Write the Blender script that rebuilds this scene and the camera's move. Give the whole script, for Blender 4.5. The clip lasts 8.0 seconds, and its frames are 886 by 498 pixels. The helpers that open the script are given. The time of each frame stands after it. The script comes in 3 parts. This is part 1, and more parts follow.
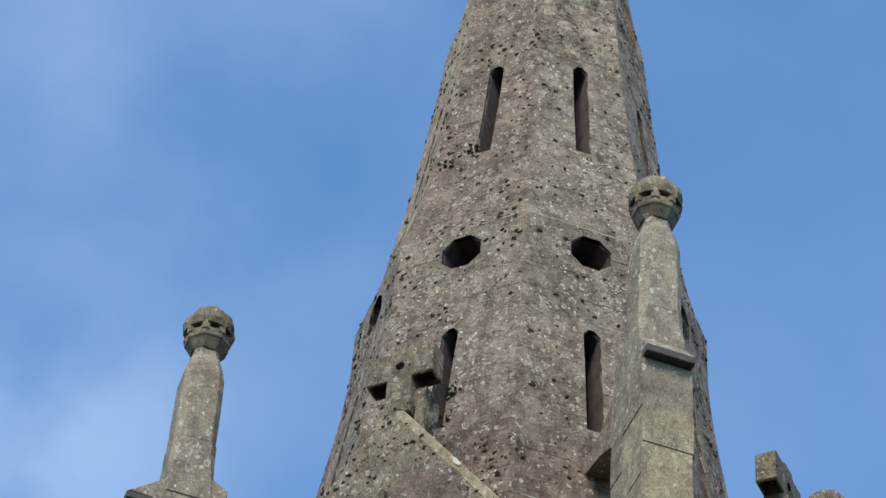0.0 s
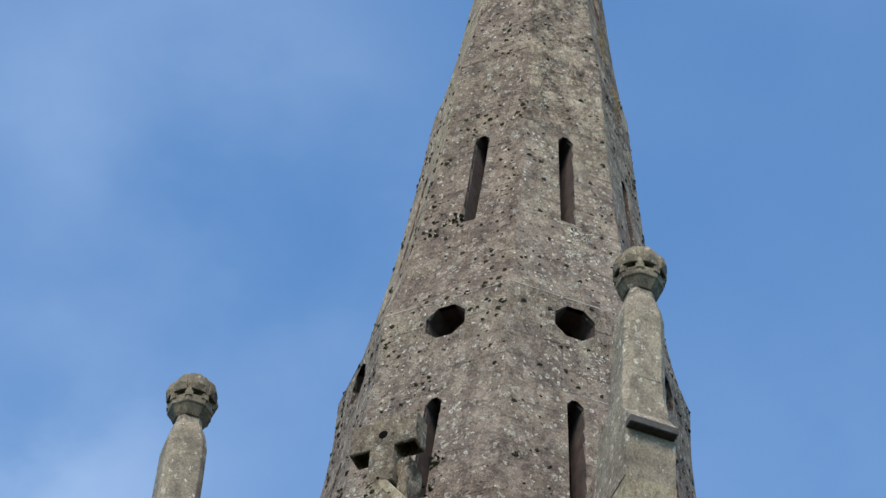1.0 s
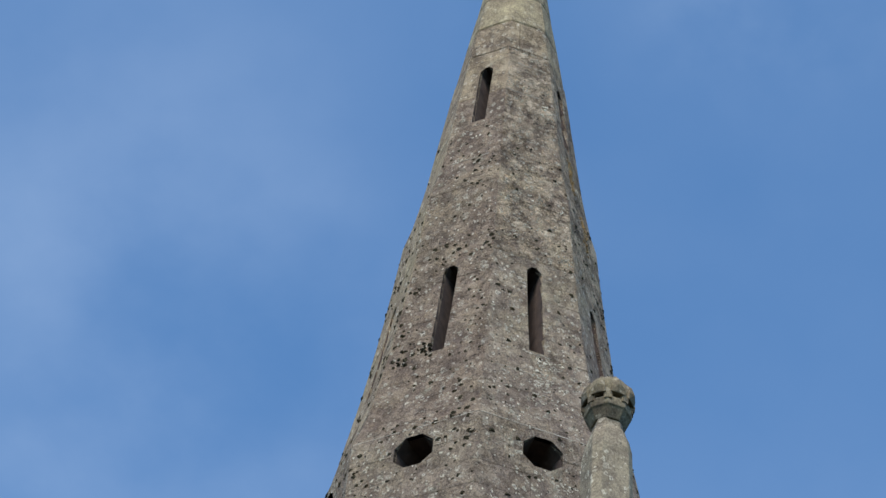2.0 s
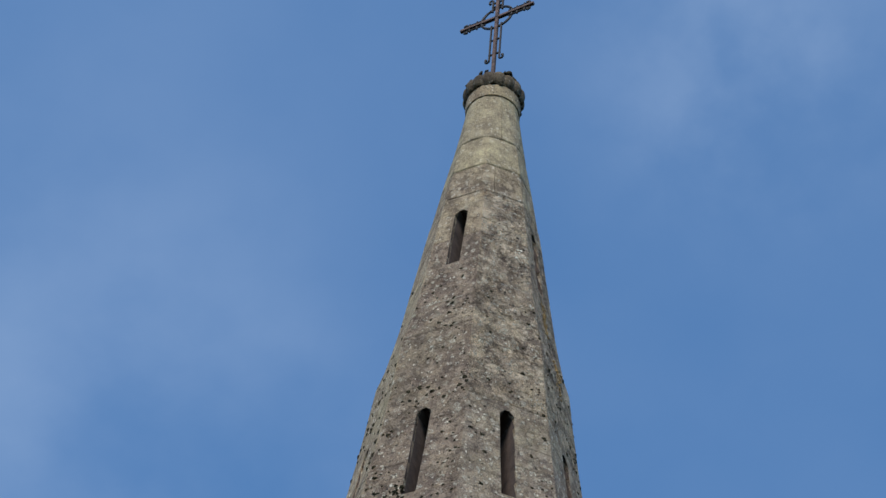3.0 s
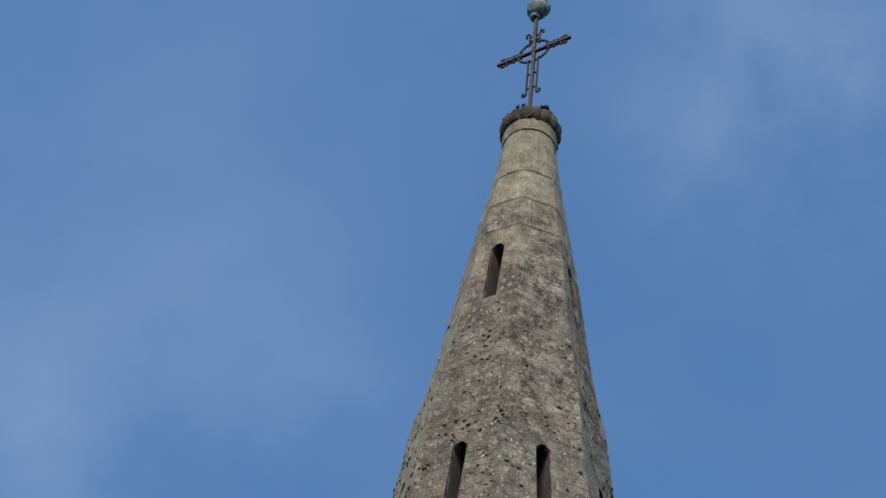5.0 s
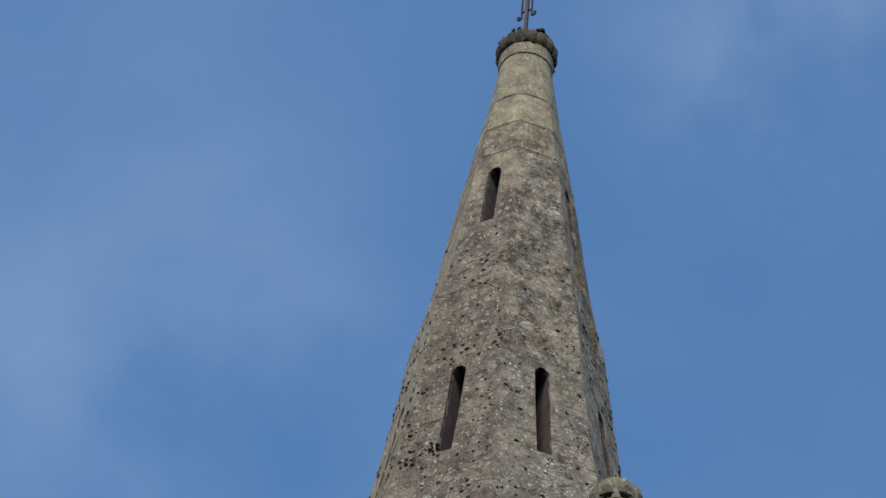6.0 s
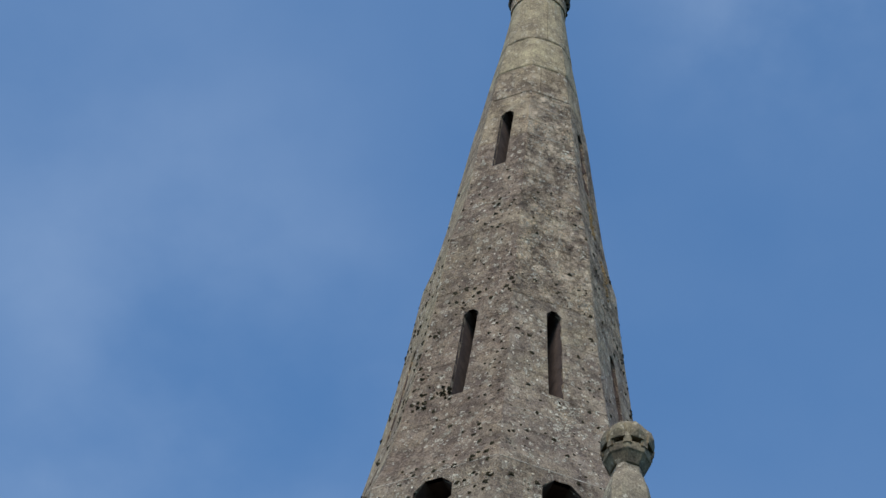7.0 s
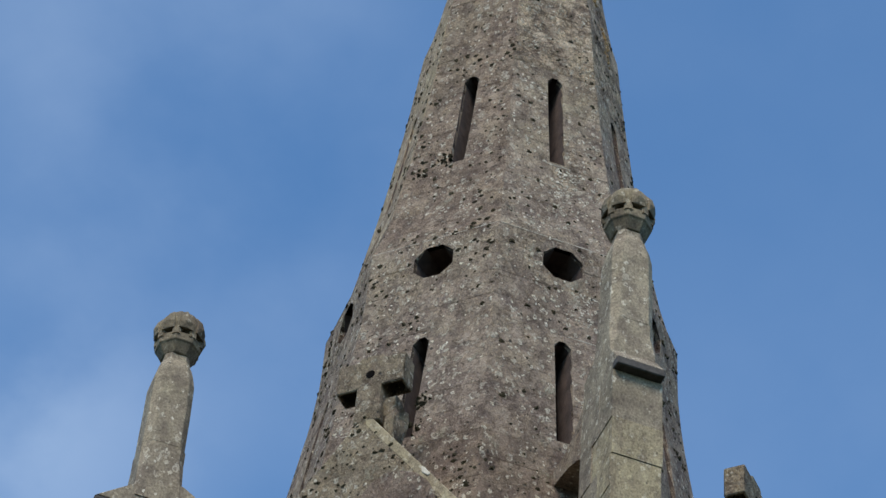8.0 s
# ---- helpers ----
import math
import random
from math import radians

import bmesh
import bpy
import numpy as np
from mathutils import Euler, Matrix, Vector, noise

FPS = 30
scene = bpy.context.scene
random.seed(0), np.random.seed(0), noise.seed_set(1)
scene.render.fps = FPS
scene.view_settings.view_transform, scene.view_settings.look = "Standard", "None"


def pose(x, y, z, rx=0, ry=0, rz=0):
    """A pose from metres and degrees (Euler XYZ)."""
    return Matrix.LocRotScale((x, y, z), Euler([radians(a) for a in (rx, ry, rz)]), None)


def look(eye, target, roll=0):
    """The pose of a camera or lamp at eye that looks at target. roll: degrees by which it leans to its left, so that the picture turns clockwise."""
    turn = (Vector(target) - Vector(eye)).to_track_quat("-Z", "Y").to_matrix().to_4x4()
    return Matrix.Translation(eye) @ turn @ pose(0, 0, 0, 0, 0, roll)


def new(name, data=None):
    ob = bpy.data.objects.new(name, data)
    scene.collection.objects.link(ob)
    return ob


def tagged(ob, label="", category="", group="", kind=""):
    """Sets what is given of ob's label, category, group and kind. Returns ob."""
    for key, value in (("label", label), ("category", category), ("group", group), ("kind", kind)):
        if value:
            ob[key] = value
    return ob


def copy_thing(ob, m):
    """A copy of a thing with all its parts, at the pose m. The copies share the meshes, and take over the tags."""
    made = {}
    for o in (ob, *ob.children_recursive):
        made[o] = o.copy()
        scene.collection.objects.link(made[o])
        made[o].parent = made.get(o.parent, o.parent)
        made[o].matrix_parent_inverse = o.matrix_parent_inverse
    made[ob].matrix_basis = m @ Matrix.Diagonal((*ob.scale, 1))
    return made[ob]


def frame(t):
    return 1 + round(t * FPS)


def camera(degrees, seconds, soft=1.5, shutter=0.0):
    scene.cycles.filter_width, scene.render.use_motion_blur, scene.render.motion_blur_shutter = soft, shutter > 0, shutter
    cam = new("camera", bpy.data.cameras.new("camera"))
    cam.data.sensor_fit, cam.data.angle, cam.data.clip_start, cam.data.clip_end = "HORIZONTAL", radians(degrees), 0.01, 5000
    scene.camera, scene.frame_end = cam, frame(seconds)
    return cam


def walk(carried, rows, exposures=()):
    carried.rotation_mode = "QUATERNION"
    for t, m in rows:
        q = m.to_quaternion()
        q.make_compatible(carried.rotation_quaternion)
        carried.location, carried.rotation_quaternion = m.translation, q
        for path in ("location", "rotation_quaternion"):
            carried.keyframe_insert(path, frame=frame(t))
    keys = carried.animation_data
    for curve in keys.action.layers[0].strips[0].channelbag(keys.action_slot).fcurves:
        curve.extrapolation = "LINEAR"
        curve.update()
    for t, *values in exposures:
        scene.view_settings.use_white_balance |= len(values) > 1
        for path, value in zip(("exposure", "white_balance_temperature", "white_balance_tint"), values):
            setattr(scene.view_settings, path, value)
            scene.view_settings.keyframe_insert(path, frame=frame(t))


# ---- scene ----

# ------------------------------------------------------------------ camera
EYE = 1.6          # eye height of a person standing in the churchyard
AXIS = 26.368      # distance from the eye to the axis of the spire
TWIST = -3.164     # turn of the octagon about its axis, degrees

cam = camera(16.235, 8.0, soft=1.45)
# seconds, yaw to the left, pitch up, lean to the left
TURNS = [
    (0.0, 2.441, 46.097, 4.730),
    (0.3, 2.195, 46.290, 4.710),
    (0.5, 2.083, 46.224, 4.700),
    (1.0, 2.179, 47.391, 5.000),
    (1.5, 2.339, 48.605, 5.521),
    (1.7, 2.080, 49.113, 5.234),
    (2.8, 1.175, 51.826, 4.984),
    (3.0, 1.206, 52.471, 5.100),
    (3.5, 1.596, 53.436, 5.591),
    (4.0, 2.248, 53.589, 6.161),
    (4.2, 2.423, 53.464, 6.250),
    (5.3, 2.422, 52.744, 6.051),
    (5.5, 2.140, 52.478, 5.565),
    (6.0, 2.107, 51.639, 5.378),
    (6.5, 2.067, 50.760, 5.380),
    (7.0, 2.304, 50.582, 5.664),
    (7.5, 2.427, 49.412, 5.561),
    (7.7, 2.301, 48.106, 5.625),
    (8.0, 1.725, 46.312, 5.120),
]


def aim(yaw, pitch, lean):
    a, e = radians(yaw), radians(pitch)
    way = Vector((-math.sin(a) * math.cos(e), math.cos(a) * math.cos(e), math.sin(e)))
    eye = Vector((0, 0, EYE))
    return look(eye, eye + way * 10, lean)


EXPOSURES = [(0.0, 1.17), (0.5, 1.16), (1.0, 1.12), (1.5, 1.05), (3.0, 0.84), (3.5, 0.78), (4.0, 0.75), (5.5, 0.74), (6.0, 0.75), (6.5, 0.76), (7.0, 0.77),
             (7.5, 0.81), (8.0, 0.86)]
walk(cam, [(t, aim(yaw, pitch, lean)) for t, yaw, pitch, lean in TURNS], EXPOSURES)

# ------------------------------------------------------------------ world, sun
SUN_ELEV, SUN_AZ = 48.0, 194.0     # azimuth clockwise from +y: behind the eye
world = bpy.data.worlds.new("sky")
scene.world = world
world.use_nodes = True
wn, wl = world.node_tree.nodes, world.node_tree.links
wn.clear()
w_out = wn.new("ShaderNodeOutputWorld")
w_bg = wn.new("ShaderNodeBackground")
w_bg.inputs["Strength"].default_value = 0.10
sky = wn.new("ShaderNodeTexSky")
sky.sky_type = "NISHITA"
sky.sun_disc = False
sky.sun_elevation = radians(SUN_ELEV)
sky.sun_rotation = radians(SUN_AZ)
sky.altitude = 50
sky.air_density = 1.0
sky.dust_density = 0.8
sky.ozone_density = 3.0
w_tc = wn.new("ShaderNodeTexCoord")


def sky_math(op, a, b):
    m = wn.new("ShaderNodeMath")
    m.operation = op
    for i, v in enumerate((a, b)):
        if isinstance(v, (int, float)):
            m.inputs[i].default_value = v
        else:
            wl.new(v, m.inputs[i])
    return m.outputs[0]


def sky_noise(scale, stretch, shift, lo, hi, detail=5.0):
    mp = wn.new("ShaderNodeMapping")
    mp.inputs["Location"].default_value = shift
    mp.inputs["Rotation"].default_value = (0.0, radians(35), 0.0)
    mp.inputs["Scale"].default_value = stretch
    nz = wn.new("ShaderNodeTexNoise")
    nz.inputs["Scale"].default_value = scale
    nz.inputs["Detail"].default_value = detail
    nz.inputs["Roughness"].default_value = 0.5
    rp = wn.new("ShaderNodeMapRange")
    rp.interpolation_type = "SMOOTHSTEP"
    rp.inputs["From Min"].default_value, rp.inputs["From Max"].default_value = lo, hi
    wl.new(w_tc.outputs["Generated"], mp.inputs["Vector"])
    wl.new(mp.outputs["Vector"], nz.inputs["Vector"])
    wl.new(nz.outputs["Fac"], rp.inputs["Value"])
    return rp.outputs["Result"]


def cloud(way, wide, noise_out):
    """A soft cloud round one direction of the sky, broken up by noise."""
    d = wn.new("ShaderNodeVectorMath")
    d.operation = "DISTANCE"
    wl.new(w_tc.outputs["Generated"], d.inputs[0])
    d.inputs[1].default_value = way
    rp = wn.new("ShaderNodeMapRange")
    rp.interpolation_type = "SMOOTHSTEP"
    rp.inputs["From Min"].default_value, rp.inputs["From Max"].default_value = wide, 0.0
    wl.new(d.outputs["Value"], rp.inputs["Value"])
    return sky_math("MULTIPLY", rp.outputs["Result"], noise_out)


# thin high veil, and a few faint clouds
veil = sky_math("MULTIPLY", sky_noise(4.0, (1.0, 1.0, 1.6), (0.35, 0.1, 0.0), 0.40, 0.82), 0.03)
puffs = sky_noise(13.0, (1.0, 1.0, 1.3), (1.3, 0.4, 0.2), 0.30, 0.66)
wisps = sky_noise(7.0, (1.0, 1.0, 1.3), (2.3, 0.1, 0.7), 0.22, 0.70, 6.0)
shreds = sky_noise(15.0, (1.0, 0.8, 1.5), (0.6, 1.9, 0.3), 0.30, 0.66, 9.0)
low = sky_math("MULTIPLY", cloud((-0.147, 0.735, 0.662), 0.080, puffs), 0.24)
far_left = sky_math("MULTIPLY", cloud((-0.149, 0.634, 0.759), 0.20, wisps), 0.10)
beside = sky_math("MULTIPLY", cloud((-0.096, 0.678, 0.729), 0.15, wisps), 0.15)
mottle = sky_math("MULTIPLY", sky_noise(9.0, (1.0, 1.0, 1.2), (3.1, 0.6, 1.4), 0.32, 0.72, 7.0), 0.03)
far_right = sky_math("MULTIPLY", cloud((0.084, 0.738, 0.669), 0.17, wisps), 0.08)
high = sky_math("MULTIPLY", cloud((0.081, 0.555, 0.828), 0.085, shreds), 0.155)
haze = sky_math("MULTIPLY", cloud((0.099, 0.542, 0.834), 0.10, wisps), 0.04)
cover = veil
for bank in (mottle, low, far_left, beside, far_right, high, haze):
    cover = sky_math("ADD", cover, bank)
w_mix = wn.new("ShaderNodeMix")
w_mix.data_type = "RGBA"
w_mix.inputs["B"].default_value = (4.2, 5.05, 6.15, 1)
wl.new(cover, w_mix.inputs["Factor"])
w_air = wn.new("ShaderNodeMix")
w_air.data_type, w_air.blend_type = "RGBA", "MULTIPLY"
w_air.inputs["Factor"].default_value = 1.0
w_air.inputs["B"].default_value = (0.69, 1.0, 1.15, 1)
wl.new(sky.outputs["Color"], w_air.inputs["A"])
wl.new(w_air.outputs["Result"], w_mix.inputs["A"])
wl.new(w_mix.outputs["Result"], w_bg.inputs["Color"])
wl.new(w_bg.outputs["Background"], w_out.inputs["Surface"])

sun_data = bpy.data.lights.new("sun", "SUN")
sun_data.energy = 1.72
sun_data.angle = radians(26)
sun_data.color = (1.0, 0.895, 0.775)
sun = new("sun", sun_data)
sa, se = radians(SUN_AZ), radians(SUN_ELEV)
sun_dir = Vector((math.sin(sa) * math.cos(se), math.cos(sa) * math.cos(se), math.sin(se)))
sun.matrix_world = look(sun_dir * 60, (0, 0, 0))


# ------------------------------------------------------------------ materials
def material(name):
    m = bpy.data.materials.new(name)
    m.use_nodes = True
    nt = m.node_tree
    return m, nt.nodes, nt.links, nt.nodes["Principled BSDF"]


def ramp(nodes, a, b, ca, cb):
    r = nodes.new("ShaderNodeValToRGB")
    r.color_ramp.elements[0].position, r.color_ramp.elements[0].color = a, (*ca, 1)
    r.color_ramp.elements[1].position, r.color_ramp.elements[1].color = b, (*cb, 1)
    return r


def tex_noise(nodes, links, coord, scale, detail=4.0, rough=0.55):
    n = nodes.new("ShaderNodeTexNoise")
    n.inputs["Scale"].default_value = scale
    n.inputs["Detail"].default_value = detail
    n.inputs["Roughness"].default_value = rough
    links.new(coord, n.inputs["Vector"])
    return n.outputs["Fac"]


def mix_rgb(nodes, links, fac, a, b, mode="MIX"):
    m = nodes.new("ShaderNodeMix")
    m.data_type, m.blend_type = "RGBA", mode
    for key, v in (("Factor", fac), ("A", a), ("B", b)):
        if isinstance(v, (int, float)):
            m.inputs[key].default_value = v
        elif isinstance(v, tuple):
            m.inputs[key].default_value = (*v, 1)
        else:
            links.new(v, m.inputs[key])
    return m.outputs["Result"]


def mul(nodes, links, a, b, op="MULTIPLY"):
    m = nodes.new("ShaderNodeMath")
    m.operation = op
    for i, v in enumerate((a, b)):
        if isinstance(v, (int, float)):
            m.inputs[i].default_value = v
        else:
            links.new(v, m.inputs[i])
    return m.outputs[0]


def mapped(nodes, links, coord, scale=(1, 1, 1), shift=0.0):
    mp = nodes.new("ShaderNodeMapping")
    mp.inputs["Scale"].default_value = scale
    mp.inputs["Location"].default_value = (shift, shift * 0.7, shift * 1.3)
    links.new(coord, mp.inputs["Vector"])
    return mp.outputs["Vector"]


def stone_material(name, dark, light, warm, stain, lichen, pits, bump=0.9, wild=0.0, crisp=0.23):
    """Weathered limestone: cloudy colour, faint block tint, warm and dark stains, grain, lichen rings and flecks, dark pits.
    wild: how far the surface has flaked into pale and dark patches."""
    m, n, l, bsdf = material(name)
    tc = n.new("ShaderNodeTexCoord").outputs["Object"]
    info = n.new("ShaderNodeObjectInfo").outputs["Random"]

    def level(value, lo, hi, a=(0, 0, 0), b=(1, 1, 1)):
        r = ramp(n, lo, hi, a, b)
        l.new(value, r.inputs["Fac"])
        return r.outputs["Color"]

    # ragged coordinates for everything with an outline
    jag = n.new("ShaderNodeTexNoise")
    jag.inputs["Scale"].default_value = 13.0
    jag.inputs["Detail"].default_value = 5.0
    jag.inputs["Roughness"].default_value = 0.65
    l.new(tc, jag.inputs["Vector"])

    def ragged(off, amount):
        w = n.new("ShaderNodeVectorMath")
        w.operation = "MULTIPLY_ADD"
        l.new(jag.outputs["Color"], w.inputs[0])
        w.inputs[1].default_value = (amount, amount, amount)
        l.new(mapped(n, l, tc, (1, 1, 0.72), off), w.inputs[2])
        return w.outputs[0]

    cloud_f = tex_noise(n, l, mapped(n, l, tc, (1, 1, 0.65), 2.0), 2.3, 7, 0.66)
    mid = tex_noise(n, l, ragged(5.0, 0.10), 6.0, 6, 0.68)
    fine = tex_noise(n, l, mapped(n, l, tc, (1, 1, 0.75)), 42.0, 4, 0.7)
    col = level(cloud_f, 0.5 - crisp, 0.5 + crisp, dark, light)
    tint = level(info, 0.0, 1.0, (0.90, 0.89, 0.90), (1.08, 1.08, 1.06))
    col = mix_rgb(n, l, 0.75, col, tint, "MULTIPLY")
    # greenish-cream and brown stains of a large scale
    big = tex_noise(n, l, tc, 0.8, 5, 0.6)
    col = mix_rgb(n, l, mul(n, l, level(big, 0.46, 0.66), 0.6), col, warm)
    soot = tex_noise(n, l, mapped(n, l, tc, (0.8, 0.8, 1.3), 9.0), 1.0, 6, 0.62)
    col = mix_rgb(n, l, mul(n, l, level(soot, 0.50, 0.70), 0.42), col, stain)
    # mauve and olive mottling
    col = mix_rgb(n, l, 0.85, col, level(mid, 0.38, 0.62, (0.66, 0.63, 0.64), (1.25, 1.25, 1.18)), "MULTIPLY")
    # grain
    col = mix_rgb(n, l, 0.85, col, level(fine, 0.34, 0.66, (0.60, 0.59, 0.59), (1.36, 1.36, 1.34)), "MULTIPLY")
    height = mul(n, l, mul(n, l, fine, 0.35), mul(n, l, mid, 1.2), "ADD")
    # creases and flaked patches
    if wild:
        for scale, off, dark_line in ((6.5, 7.0, True), (9.0, 15.0, False)):
            line = tex_noise(n, l, ragged(off, 0.28), scale, 3, 0.55)
            gap = mul(n, l, mul(n, l, line, 0.5, "SUBTRACT"), 0.0, "ABSOLUTE")
            f = level(gap, 0.014, 0.045, (1, 1, 1), (0, 0, 0))
            f = mul(n, l, mul(n, l, f, level(tex_noise(n, l, mapped(n, l, tc, (1, 1, 0.8), off), 3.4, 4, 0.6), 0.40, 0.54)), min(1.0, wild * 1.3))
            col = mix_rgb(n, l, f, col, tuple(c - 0.16 * wild for c in (0.66, 0.63, 0.62)) if dark_line else tuple(c + 0.35 * wild for c in (1.52, 1.49, 1.42)), "MULTIPLY")
            height = mul(n, l, height, mul(n, l, f, -0.35 if dark_line else 0.25), "ADD")
        flake = tex_noise(n, l, ragged(3.0, 0.20), 5.2, 6, 0.66)
        col = mix_rgb(n, l, mul(n, l, level(flake, 0.54, 0.60), wild), col, (light[0] * 1.18, light[1] * 1.18, light[2] * 1.16))
        col = mix_rgb(n, l, mul(n, l, level(flake, 0.38, 0.44, (1, 1, 1), (0, 0, 0)), wild * 0.4), col, (dark[0] * 0.75, dark[1] * 0.75, dark[2] * 0.75))
        height = mul(n, l, height, mul(n, l, flake, 2.2 * wild), "ADD")
    # lichen: broken rings, discs and tiny flecks, in colonies
    for scale, hollow, rim, share, off, shade, lo in (
            (6.5, 0.17, 0.31, 0.62, 3.1, (0.64, 0.565, 0.44), 0.40),
            (10.5, 0.14, 0.31, 0.66, 8.7, (0.80, 0.71, 0.55), 0.37),
            (3.6, 0.0, 0.30, 0.40, 11.2, (0.34, 0.30, 0.215), 0.46),
            (16.0, 0.0, 0.25, 0.36, 5.3, (0.92, 0.82, 0.65), 0.36)):
        v = n.new("ShaderNodeTexVoronoi")
        v.inputs["Scale"].default_value = scale
        l.new(ragged(off, 1.05 / scale), v.inputs["Vector"])
        f = level(v.outputs["Distance"], rim * 0.82, rim * 1.05, (1, 1, 1), (0, 0, 0))
        if hollow:
            f = mul(n, l, f, level(v.outputs["Distance"], hollow * 0.75, hollow * 1.2, (0.2, 0.2, 0.2), (1, 1, 1)))
        where = level(tex_noise(n, l, mapped(n, l, tc, (1, 1, 1), off + 2.0), 1.2, 5, 0.62), lo, lo + 0.14)
        sep = n.new("ShaderNodeSeparateColor")
        l.new(v.outputs["Color"], sep.inputs["Color"])
        some = level(sep.outputs[0], 1.0 - share - 0.03, 1.0 - share + 0.03)
        broken = mul(n, l, level(fine, 0.30, 0.44), level(tex_noise(n, l, mapped(n, l, tc, (1, 1, 0.8), off), 20.0, 2, 0.5), 0.42, 0.52))
        f = mul(n, l, mul(n, l, mul(n, l, f, where), mul(n, l, some, broken)), lichen)
        col = mix_rgb(n, l, f, col, shade)
        height = mul(n, l, height, mul(n, l, f, 0.3), "ADD")
    # dark pits and short dark scars
    for scale, size, share, off in ((9.0, 0.15, 0.30, 1.7), (17.0, 0.20, 0.22, 6.1)):
        v = n.new("ShaderNodeTexVoronoi")
        v.inputs["Scale"].default_value = scale
        l.new(ragged(off, 0.5 / scale), v.inputs["Vector"])
        sep = n.new("ShaderNodeSeparateColor")
        l.new(v.outputs["Color"], sep.inputs["Color"])
        f = mul(n, l, level(v.outputs["Distance"], size * 0.7, size * 1.2, (1, 1, 1), (0, 0, 0)), level(sep.outputs[1], 1 - share, 1.02 - share))
        f = mul(n, l, mul(n, l, f, level(tex_noise(n, l, tc, 1.9, 3, 0.5), 0.42, 0.56)), pits)
        col = mix_rgb(n, l, f, col, (0.055, 0.050, 0.040))
        height = mul(n, l, height, mul(n, l, f, -0.9), "ADD")
    l.new(col, bsdf.inputs["Base Color"])
    bsdf.inputs["Roughness"].default_value = 0.92
    bsdf.inputs["Specular IOR Level"].default_value = 0.2
    b = n.new("ShaderNodeBump")
    b.inputs["Strength"].default_value = bump
    b.inputs["Distance"].default_value = 0.04
    l.new(height, b.inputs["Height"])
    l.new(b.outputs["Normal"], bsdf.inputs["Normal"])
    return m


def plain_material(name, a, b, scale, rough, metal=0.0, bump=0.2, dist=0.005):
    m, n, l, bsdf = material(name)
    tc = n.new("ShaderNodeTexCoord").outputs["Object"]
    f = tex_noise(n, l, tc, scale, 6, 0.65)
    r = ramp(n, 0.32, 0.68, a, b)
    l.new(f, r.inputs["Fac"])
    l.new(r.outputs["Color"], bsdf.inputs["Base Color"])
    bsdf.inputs["Roughness"].default_value = rough
    bsdf.inputs["Metallic"].default_value = metal
    bp = n.new("ShaderNodeBump")
    bp.inputs["Strength"].default_value = bump
    bp.inputs["Distance"].default_value = dist
    l.new(f, bp.inputs["Height"])
    l.new(bp.outputs["Normal"], bsdf.inputs["Normal"])
    return m


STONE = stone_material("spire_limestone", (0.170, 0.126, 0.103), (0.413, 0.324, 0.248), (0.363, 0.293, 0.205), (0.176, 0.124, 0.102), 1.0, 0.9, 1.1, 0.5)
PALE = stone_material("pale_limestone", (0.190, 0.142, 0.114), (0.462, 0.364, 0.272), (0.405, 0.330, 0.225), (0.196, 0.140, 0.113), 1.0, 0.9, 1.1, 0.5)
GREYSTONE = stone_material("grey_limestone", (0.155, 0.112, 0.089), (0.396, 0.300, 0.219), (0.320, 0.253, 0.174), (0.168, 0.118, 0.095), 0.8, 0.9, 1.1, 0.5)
TOPSTONE = stone_material("top_limestone", (0.209, 0.165, 0.107), (0.418, 0.342, 0.223), (0.383, 0.315, 0.191), (0.153, 0.118, 0.086), 0.35, 0.5, 0.6, 0.22)
WORN = stone_material("worn_limestone", (0.139, 0.102, 0.075), (0.458, 0.355, 0.241), (0.426, 0.332, 0.207), (0.106, 0.078, 0.062), 0.5, 0.7, 0.8, 0.55)
ALGAE = stone_material("algae_limestone", (0.183, 0.133, 0.090), (0.456, 0.344, 0.230), (0.377, 0.301, 0.181), (0.146, 0.105, 0.077), 0.7, 0.8, 0.8)
PIER = stone_material("pinnacle_limestone", (0.184, 0.148, 0.108), (0.321, 0.262, 0.194), (0.291, 0.243, 0.167), (0.148, 0.113, 0.083), 0.5, 0.5, 0.45)
# inner masonry, its colour lowered for the shade inside the openings
INSIDE = plain_material("shade_toned_inner_stone", (0.043, 0.027, 0.022), (0.112, 0.074, 0.058), 5.0, 0.95, 0.0, 0.5, 0.03)
RIM = stone_material("rim_limestone", (0.035, 0.027, 0.020), (0.196, 0.146, 0.099), (0.145, 0.112, 0.070), (0.027, 0.021, 0.018), 0.2, 0.9)
GABLE = stone_material("gable_limestone", (0.175, 0.135, 0.096), (0.397, 0.315, 0.220), (0.367, 0.301, 0.193), (0.135, 0.098, 0.076), 0.8, 0.9, 1.2, 0.45)
DAMP = stone_material("damp_limestone", (0.123, 0.086, 0.069), (0.331, 0.247, 0.188), (0.278, 0.224, 0.158), (0.095, 0.068, 0.058), 0.8, 0.9, 1.1, 0.4)
CROWN = stone_material("crown_limestone", (0.097, 0.077, 0.053), (0.252, 0.202, 0.140), (0.214, 0.178, 0.108), (0.080, 0.061, 0.045), 0.25, 0.5, 0.4)
# drip stone toned down to hold the shade of its overhang
DRIP_SHADE = plain_material("shade_toned_drip_stone", (0.040, 0.034, 0.029), (0.095, 0.080, 0.068), 9.0, 0.9, 0.0, 0.6, 0.02)
